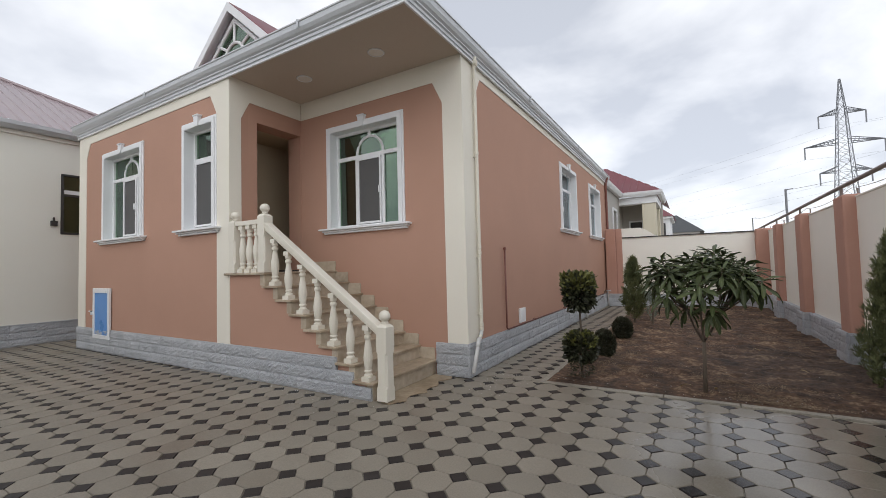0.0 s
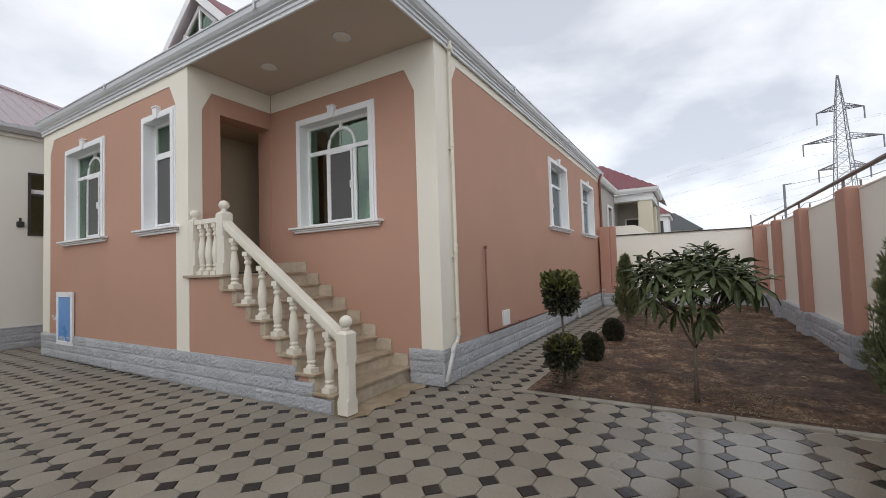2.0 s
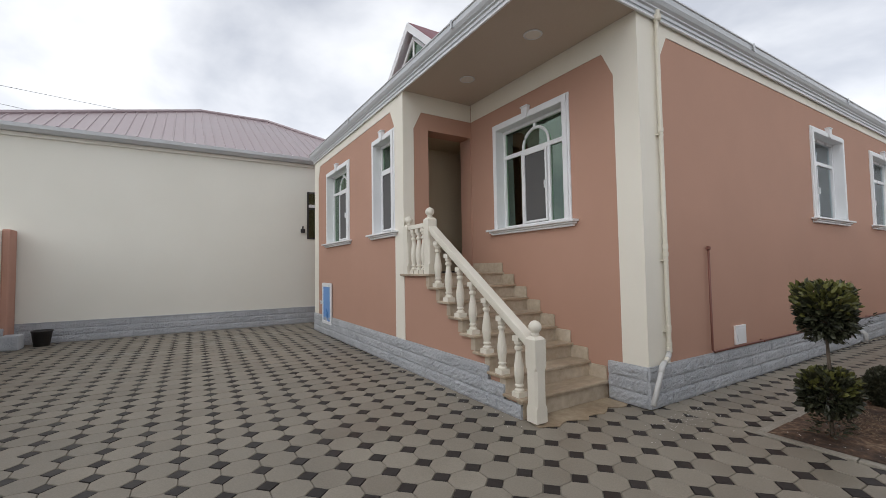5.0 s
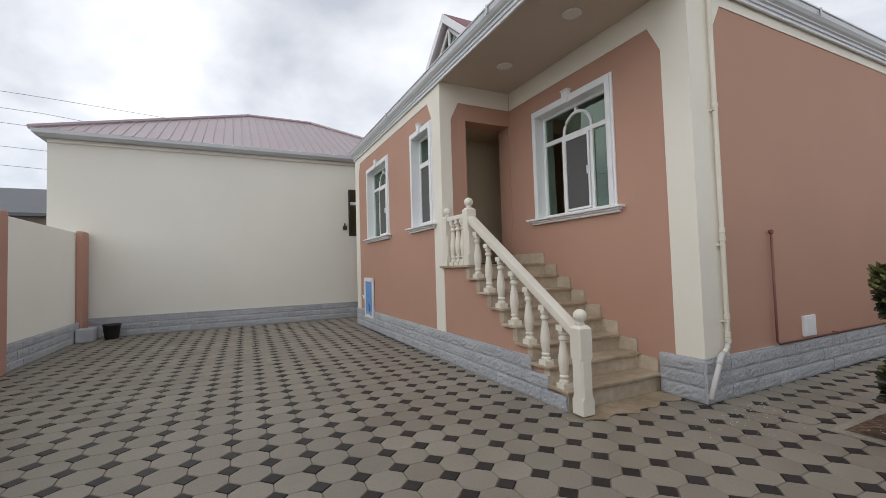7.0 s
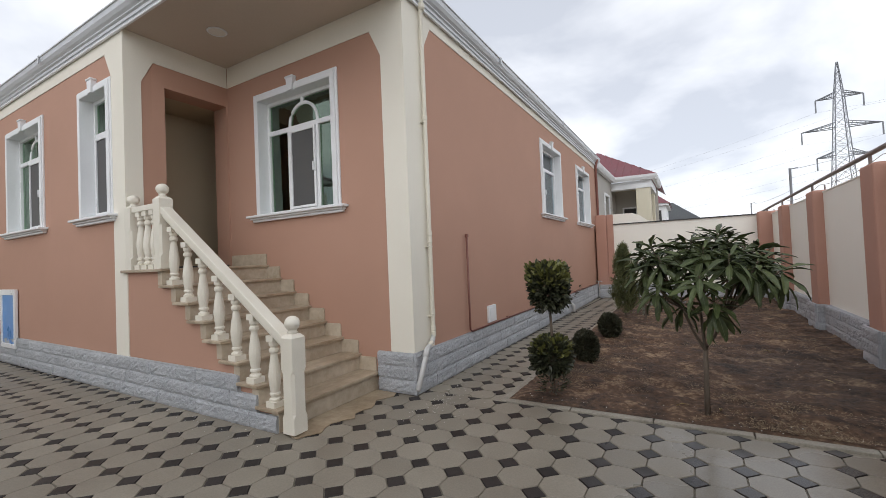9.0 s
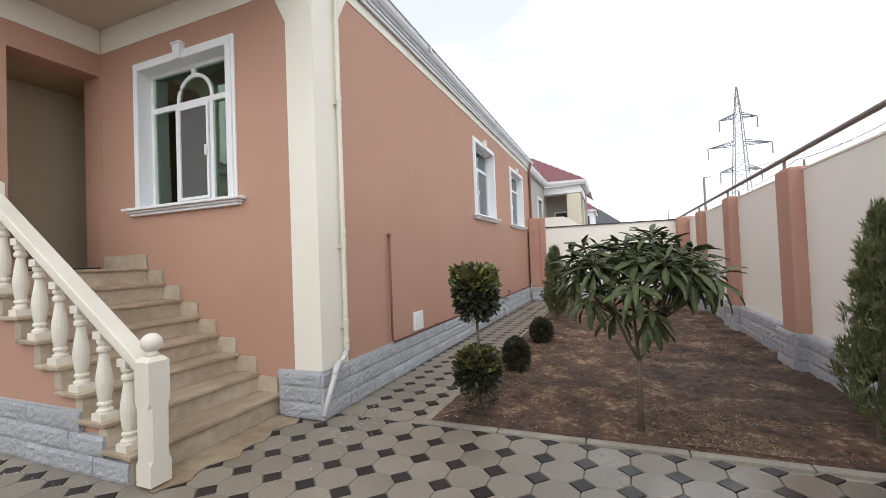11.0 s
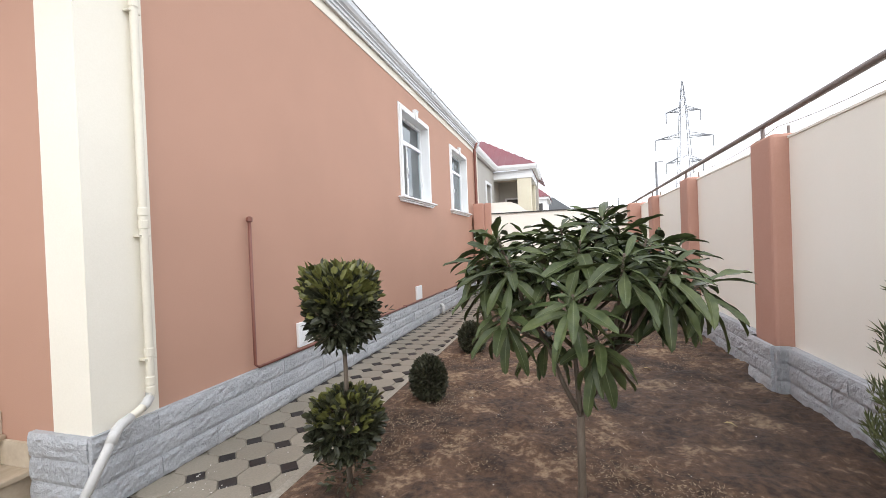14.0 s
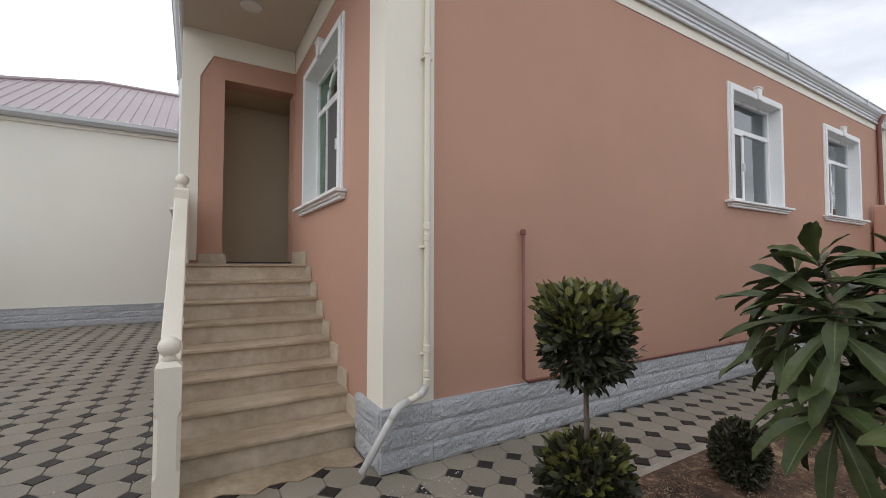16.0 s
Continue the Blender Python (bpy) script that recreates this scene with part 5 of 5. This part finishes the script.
conifer(1.40, 5.54, 1.68, 0.235, 3000, 8, "bushy green thuja beside the boundary wall", lean=0.09)
conifer(-1.34, 10.8, 1.62, 0.31, 2800, 9, "slim green thuja at the path's far end", THUJA)
conifer(-0.95, 10.7, 0.98, 0.24, 420, 10, "pale grey green feathery young conifer", SAGE)


# loquat tree with whorls of long leaves
def long_leaf_mesh(seed):
    """A long leathery leaf: arched, folded along its rib, quilted between the side veins, toothed at the edge."""
    rng = random.Random(seed)
    g = geo()
    length, width, droop = 0.235, 0.047, rng.uniform(0.25, 0.95)
    secs = 12
    for i in range(secs + 1):
        u = i / secs
        w = width * (math.sin(math.pi * min(1, u * 0.9 + 0.04)) ** 0.8) / 2 * (1 if u < 1 else 0.05) * (0.55 + 0.9 * u if u < 0.5 else 1.0)
        x = length * u * (1 - 0.12 * droop * u)
        z = -droop * length * u * u * 0.55
        quilt = 0.0022 if i % 2 else -0.0012
        wave = 0.004 * math.sin(u * 13 + seed)
        tooth = 1.06 if i % 2 else 0.97
        back = 0.006 if 0 < i < secs else 0.0
        g[0].extend([(x + back, -w * tooth, z + w * 0.42 + wave), (x, -w * 0.5, z + w * 0.24 + quilt), (x, 0, z), (x, w * 0.5, z + w * 0.24 + quilt), (x + back, w * tooth, z + w * 0.42 - wave)])
    for i in range(secs):
        a = i * 5
        for k in range(4):
            g[1].append((a + k, a + k + 5, a + k + 6, a + k + 1))
    n = len(g[0])
    for i in range(secs + 1):
        x, _, z = g[0][i * 5 + 2]
        r = 0.0022 * (1 - 0.75 * i / secs)
        g[0].extend([(x, -r, z + 0.0022), (x, r, z + 0.0022)])
    plain = len(g[1])
    for i in range(secs):
        a = n + i * 2
        g[1].append((a, a + 2, a + 3, a + 1))
    me = mesh_of("leaf", g, LEAF, True)
    me.materials.append(RIB)
    for f in list(me.polygons)[plain:]:
        f.material_index = 1
    return me


LEAVES = [long_leaf_mesh(s) for s in range(6)]


def loquat(x, y):
    rng = random.Random(77)
    t = thing("loquat_tree", (x, y, 0.03), "young loquat tree with whorls of long dark leaves", "tree")
    fork = Vector((x, y - 0.02, 0.56))
    part("trunk", tube(geo(), [(x - 0.01, y - 0.03, 0.0), (x - 0.004, y, 0.28), fork], [0.023, 0.020, 0.019], 9), BARK, t, smooth=True)
    # whorls: place from the trunk's foot, height, and how far the old leaves hang
    whorls = [(-0.36, -0.16, 1.46, 0), (-0.33, -0.25, 1.12, 1), (-0.06, 0.0, 1.49, 0), (-0.21, -0.05, 1.40, 0), (0.07, -0.22, 1.00, 2), (-0.02, -0.40, 1.20, 0), (0.18, -0.38, 1.36, 0), (-0.16, 0.16, 0.98, 1),
              (0.13, 0.0, 1.53, 0), (0.30, -0.15, 1.42, 0), (0.44, -0.08, 1.29, 1), (0.40, 0.14, 1.40, 0), (0.22, 0.20, 1.50, 0), (-0.10, 0.32, 1.44, 0), (-0.38, 0.12, 1.38, 0), (0.30, 0.02, 1.22, 1), (0.10, 0.42, 1.38, 0), (-0.26, 0.24, 1.46, 0), (-0.46, -0.02, 1.40, 0), (-0.30, -0.28, 1.36, 0), (0.02, -0.22, 1.42, 0), (0.46, 0.06, 1.36, 1), (0.36, -0.28, 1.30, 1), (0.06, 0.20, 1.50, 0), (-0.14, -0.18, 1.30, 0), (-0.44, -0.14, 1.28, 1), (0.20, -0.08, 1.46, 0), (0.52, -0.16, 1.24, 1)]
    limbs = [Vector((x - 0.15, y + 0.03, 0.90)), Vector((x - 0.02, y + 0.06, 0.96)), Vector((x + 0.14, y - 0.04, 0.86))]
    for e in limbs:
        part("limb", tube(geo(), [fork, fork.lerp(e, 0.5) + Vector((0, 0, -0.03)), e], [0.014, 0.012, 0.010], 8), BARK, t, smooth=True)
    rest, ribs = geo(), []
    for dx, dy, z, low in whorls:
        q = Vector((x + dx, y + dy, z))
        src = min(limbs, key=lambda e: (e - q).length)
        part("branch", tube(geo(), [src, src.lerp(q, 0.5) + Vector((0, 0, -0.04)), q], [0.010, 0.008, 0.006], 6), BARK, t, smooth=True)
        axis = ((q - src).normalized() * 0.6 + Vector((0, 0, 1.0))).normalized()
        tip = axis.to_track_quat("Z", "X").to_matrix().to_4x4()
        turn0 = rng.uniform(0, 6.28)
        for k in range(20):
            a = turn0 + k * 2.4
            if k < 7:
                droop, size = rng.uniform(0, 34) + 16 * low, rng.uniform(0.88, 1.15) * (1.0 + 0.14 * (low == 2))
            elif k < 13:
                droop, size = rng.uniform(-20, 14) + 10 * low, rng.uniform(0.85, 1.15)
            elif k < 19:
                droop, size = rng.uniform(-44, -8), rng.uniform(0.62, 0.98)
            else:
                droop, size = rng.uniform(-68, -28), rng.uniform(0.36, 0.6)
            m = Matrix.Translation(q - axis * (0.11 - 0.0052 * k)) @ tip @ pose(0, 0, 0, 0, 0, math.degrees(a)) @ pose(0, 0, 0, rng.uniform(-25, 25), droop, 0) @ Matrix.Diagonal((size, size * rng.uniform(0.9, 1.2), size, 1))
            me = LEAVES[(k + int(a * 7)) % 6]
            if k < 11:
                piece("leaf", me, m, t)
            else:
                n = len(rest[0])
                rest[0].extend(tuple(m @ w.co) for w in me.vertices)
                ribs.extend(len(rest[1]) + j for j, f in enumerate(me.polygons) if f.material_index)
                rest[1].extend(tuple(n + i for i in f.vertices) for f in me.polygons)
    inner = tagged(part("young_leaves", rest, LEAF, t, smooth=True), kind="stuff")
    inner.data.materials.append(RIB)
    for j in ribs:
        inner.data.polygons[j].material_index = 1


loquat(-0.055, 5.40)

# dry grass, chips and fallen leaves on the bed
rng = random.Random(31)
g = geo()
count = 0
while count < 15000:
    x, y = rng.uniform(-1.6, 1.38), 5.19 + 9.8 * rng.random() ** 1.6
    dens = noise.noise((x * 1.1 + 4, y * 0.9, 2)) + 0.45 * noise.noise((x * 4, y * 4, 5))
    if dens < rng.uniform(-0.05, 0.5):
        continue
    count += 1
    a = rng.uniform(0, 6.28)
    lean = rng.uniform(0.05, 0.5)
    small_leaf(g, Vector((x, y, 0.025 + 0.045 * noise.noise((x * 1.3, y * 1.3, 0)) + 0.02)), Vector((math.cos(a), math.sin(a), lean)), rng.uniform(0.012, 0.034), 0.0055, rng.uniform(-1, 1))
tagged(part("dry_grass", g, STRAW, None), "short dry straw coloured grass on the soil", "grass", kind="stuff")
g = geo()
for _ in range(420):
    x, y = rng.uniform(-1.6, 1.35), 5.19 + 9.0 * rng.random() ** 1.8
    s = rng.uniform(0.002, 0.0065)
    z = 0.035 + 0.045 * noise.noise((x * 1.3, y * 1.3, 0)) + 0.02 * noise.noise((x * 5, y * 5, 3))
    lathe(g, [(s * 0.6, -s * 0.4), (s, 0.1 * s), (s * 0.3, s * 0.6)], x, y, z, 5, rng.uniform(0, 3))
for _ in range(150):
    x, y = -2.45 + abs(rng.gauss(0, 0.25)), 4.9 + rng.gauss(0, 0.35)
    s = rng.uniform(0.002, 0.006)
    if x < -1.85 and (y > 4.9 or x > -2.6):
        lathe(g, [(s, 0.0), (s * 0.8, s * 0.5), (s * 0.3, s * 0.7)], x, y, 0.001, 5, rng.uniform(0, 3))
for _ in range(60):
    x, y = rng.uniform(-6, -3), 3.56 - abs(rng.gauss(0, 0.2))
    s = rng.uniform(0.002, 0.006)
    lathe(g, [(s, 0.0), (s * 0.8, s * 0.5), (s * 0.3, s * 0.7)], x, y, 0.001, 5, rng.uniform(0, 3))
tagged(part("stone_chips", g, CHIP, None), "scattered small white stone chips", "gravel", kind="stuff")
for x, y, a in ((0.93, 6.62, 20), (-0.20, 5.40, 160), (0.02, 5.36, 80), (1.24, 5.72, 150), (0.62, 7.9, 40)):
    ob = new("fallen_leaf", LEAVES[2].copy())
    ob.data.materials[0] = DRYLEAF
    ob.matrix_basis = pose(x, y, 0.085, 8, -6, a) @ Matrix.Diagonal((0.5, 0.6, 0.5, 1))
    tagged(ob, "dry yellow fallen leaf lying on the soil", "leaf", "fallen leaves")

# ---- beyond the walls ----
far = thing("house", (-3.4, 21, 0), "cream house with a red hipped roof beyond the garden wall", "house")
FW = surface("far_cream_render", (0.66, 0.61, 0.47), (0.72, 0.67, 0.54), (0.8, 0.95), 30, 0.5, 0.1, spec=0.2)
GREYW = surface("far_grey_render", (0.42, 0.40, 0.37), (0.48, 0.46, 0.43), (0.8, 0.95), 30, 0.5, 0.1, spec=0.2)
part("wall", wall_y(-2.95, -0.25, 16.6, 21.0, 0, 4.5, [(19.0, 20.0, 2.0, 3.7)]), GREYW, far, "grey rendered wall")
part("wall", box(geo(), -3.2, 16.6, 0, -11, 16.85, 4.5), FW, far)
part("wall", box(geo(), -3.6, 24.0, 0, -1.3, 24.25, 4.4), GREYW, far, "grey wall at the back of the porch")
part("wall", box(geo(), -3.45, 21.0, 0, -3.2, 24.0, 4.4), GREYW, far)
part("porch_floor", box(geo(), -3.2, 21.0, 0.0, -1.3, 24.0, 1.4), FW, far)
part("pillar", box(geo(), -1.98, 21.0, 0, -1.42, 21.5, 4.1), FW, far, "cream porch pillar", bevel=0.02)
part("pillar", box(geo(), -1.92, 23.5, 1.4, -1.42, 23.99, 4.1), FW, far, bevel=0.02)
part("beam", box(geo(), -3.2, 20.95, 4.1, -1.36, 21.45, 4.42), WHITE, far, "white porch beam")
part("beam", box(geo(), -1.80, 21.45, 4.1, -1.36, 24.2, 4.42), WHITE, far)
part("cornice", sweep(geo(), [(-0.02, 4.42), (0.10, 4.42), (0.16, 4.52), (0.18, 4.62), (-0.02, 4.62)], [(-2.9, 16.5), (-2.9, 20.8), (-1.3, 20.9), (-1.3, 24.3)]), WHITE, far, "white cornice")
g = geo()
ribbed(g, (-1.15, 20.8, 4.62), (-1.15, 29.0, 4.62), (-4.0, 26.0, 6.6), (-4.0, 24.2, 6.6), 20)
ribbed(g, (-7.0, 20.8, 4.62), (-1.15, 20.8, 4.62), (-4.0, 24.2, 6.6), (-4.0, 24.2, 6.6), 18)
face(g, [(-2.85, 16.5, 4.62), (-2.85, 21.5, 4.62), (-5.5, 21.5, 5.6), (-5.5, 18, 5.6)])
part("roof", g, RED_ROOF, far, "red ribbed metal roof")
fwin = part("window", box(box(box(geo(), -2.945, 18.9, 1.95, -2.90, 19.0, 3.8), -2.945, 20.0, 1.95, -2.90, 20.1, 3.8), -2.945, 19.0, 3.7, -2.90, 20.0, 3.8), WHITE, far, "white framed window")
part("pane", box(geo(), -3.1, 19.0, 2.0, -3.09, 20.0, 3.7), DARK, fwin)
part("mullion", box(geo(), -3.09, 19.47, 2.0, -3.05, 19.53, 3.7), PVC, fwin)
pw = part("window", box(geo(), -2.9, 23.96, 2.2, -2.2, 23.998, 3.6), WHITE, far, "white framed porch window")
part("pane", box(geo(), -2.82, 23.95, 2.28, -2.28, 23.958, 3.52), DARK, pw)
part("porch_lamp", lathe(geo(), [(0.12, 0), (0.12, -0.03), (0.0, -0.04)], -2.4, 21.9, 4.40, 16), LAMP, far)
part("porch_ceiling", box(geo(), -3.2, 21.45, 4.40, -1.80, 24.0, 4.44), SOFFIT, far)
part("downpipe", tube(geo(), [(-2.87, 16.9, 4.5), (-2.87, 16.9, 1.0)], 0.05, 8), PIPE, far)

far2 = thing("house", (-3.6, 45, 0), "pale house with a red roof further along the street", "house")
part("wall", box(geo(), -6.5, 44, 0, -1.75, 50, 5.6), WHITE, far2)
part("window", box(geo(), -2.6, 43.94, 3.2, -2.1, 43.99, 5.0), DARK, far2)
g = geo()
ribbed(g, (-6.9, 43.6, 5.6), (-1.4, 43.6, 5.6), (-3.4, 47, 7.4), (-4.5, 47, 7.4), 16)
ribbed(g, (-1.4, 43.6, 5.6), (-1.4, 50.5, 5.6), (-3.4, 47, 7.4), (-3.4, 47, 7.4), 16)
part("roof", g, RED_ROOF, far2)
part("cornice", box(geo(), -6.7, 43.7, 5.4, -1.5, 50.2, 5.62), WHITE, far2)
far3 = thing("house", (-1.5, 70, 0), "distant building with a dark grey roof", "house")
part("wall", box(geo(), -9, 70, 0, 1.0, 80, 5.6), GREYW, far3)
part("roof", prism(geo(), [(-9.2, 69.8, 5.6), (1.6, 69.8, 5.6), (-1.8, 69.8, 8.1), (-9.2, 69.8, 8.1)], (0, 10, 0)), GREYROOF, far3)
west = thing("house", (-27, -9, 0), "weathered brown building beyond the yard wall", "house")
WB = surface("weathered_brown_render", (0.20, 0.17, 0.14), (0.30, 0.26, 0.22), (0.8, 0.95), 20, 0.6, 0.2)
part("wall", box(geo(), -34, -16, 0, -25.0, -3.6, 4.2), WB, west)
part("roof", prism(geo(), [(-24.6, -16.2, 4.2), (-24.6, -16.2, 4.35), (-29.5, -16.2, 6.2), (-34.4, -16.2, 4.35), (-34.4, -16.2, 4.2)], (0, 12.8, 0)), GREYROOF, west, "grey brown pitched roof")
for y in (-5.2, -7.4, -9.6):
    ww = part("window", box(geo(), -24.99, y - 0.5, 2.6, -24.95, y + 0.5, 3.8), DARK, west)

# transmission tower
pylon = thing("transmission_tower", (28.75, 120, 0), "tall grey lattice electricity pylon with three crossarms", "pylon")


def half_width(z):
    return 0.10 + (39.9 - z) * 0.0814 if z > 32.2 else 0.727 + (32.2 - z) * 0.05


g = geo()
levels = [0, 4, 8, 11.5, 14.5, 17.2, 19.7, 22, 24, 26, 28, 30, 32.2, 34.2, 36.2, 38.0, 39.6]
for lo, hi in zip(levels, levels[1:]):
    a, b = half_width(lo), half_width(hi)
    ca = [(28.75 + a * sx, 120 + a * sy, lo) for sx, sy in ((-1, -1), (1, -1), (1, 1), (-1, 1))]
    cb = [(28.75 + b * sx, 120 + b * sy, hi) for sx, sy in ((-1, -1), (1, -1), (1, 1), (-1, 1))]
    for i in range(4):
        j = (i + 1) % 4
        tube(g, [ca[i], cb[i]], 0.085, 4)
        tube(g, [ca[i], cb[j]], 0.038, 3)
        tube(g, [ca[j], cb[i]], 0.038, 3)
        tube(g, [cb[i], cb[j]], 0.038, 3)
part("tower", g, STEEL, pylon)
hangs = []
for z, w in ((32.2, 3.8), (25.7, 6.4), (19.7, 4.1)):
    b = half_width(z)
    for sgn in (-1, 1):
        g = geo()
        tip = (28.75 + sgn * w, 120, z - 0.1)
        for sy in (-1, 1):
            tube(g, [(28.75 + sgn * b, 120 + sy * b, z), tip], 0.09, 4)
            tube(g, [(28.75 + sgn * b, 120 + sy * b, z + 1.0), tip], 0.09, 4)
        for k in range(1, 8):
            f = k / 8
            px = 28.75 + sgn * (b + (w - b) * f)
            tube(g, [(px, 120 - b * (1 - f), z - 0.1 * f), (px + sgn * 0.35, 120 + b * (1 - f), z + 1.0 * (1 - f))], 0.05, 3)
            tube(g, [(px, 120 - b * (1 - f), z + 1.0 * (1 - f)), (px, 120 + b * (1 - f), z - 0.1 * f)], 0.05, 3)
        hangs.append(tip)
        part("crossarm", g, STEEL, pylon)
for tip in hangs:
    part("insulator", tube(geo(), [tip, (tip[0], tip[1], tip[2] - 2.6)], 0.14, 6), STEEL, pylon)
g = geo()
for tip in hangs:
    for end in ((tip[0] - 130, 210, tip[2]), (tip[0] + 90, 20, tip[2])):
        pts = []
        for k in range(25):
            f = k / 24
            p = Vector(tip).lerp(Vector(end), f) - Vector((0, 0, 2.6 + 20 * f * (1 - f)))
            pts.append(p)
        tube(g, pts, 0.013, 3)
part("cable", g, STEEL, pylon)
for x, y, z in ((2.45, 16.5, 3.57), (3.3, 33, 4.06)):
    pole = thing("utility_pole", (x, y, 0), "slim grey street pole with a short arm", "pole", "street poles")
    part("shaft", tube(geo(), [(x, y, 0), (x, y, z)], 0.032, 8), STEEL, pole)
    part("arm", tube(geo(), [(x, y, z - 0.02), (x + 0.18, y, z)], 0.016, 6), STEEL, pole)
wires = geo()
tube(wires, [Vector((2.6, 16.5, 3.55)).lerp(Vector((6.4, 9.5, 3.75)), k / 10) - Vector((0, 0, 0.5 * k / 10 * (1 - k / 10))) for k in range(11)], 0.005, 4)
tube(wires, [Vector((3.45, 33, 4.0)).lerp(Vector((2.45, 16.5, 2.95)), k / 10) - Vector((0, 0, 0.3 * k / 10 * (1 - k / 10))) for k in range(11)], 0.006, 4)
for z0, z1 in ((14.7, 14.0), (13.5, 12.3), (12.44, 11.6), (10.75, 10.1), (9.4, 9.2)):
    tube(wires, [(-40, -40, z0 + 1.5), (-40, -11.9, z0), (-40, -2.0, z1), (-40, 20, z1 - 2.5)], 0.016, 4)
tagged(part("overhead_wires", wires, STEEL, None), "thin overhead electric wires", "wire", kind="stuff")
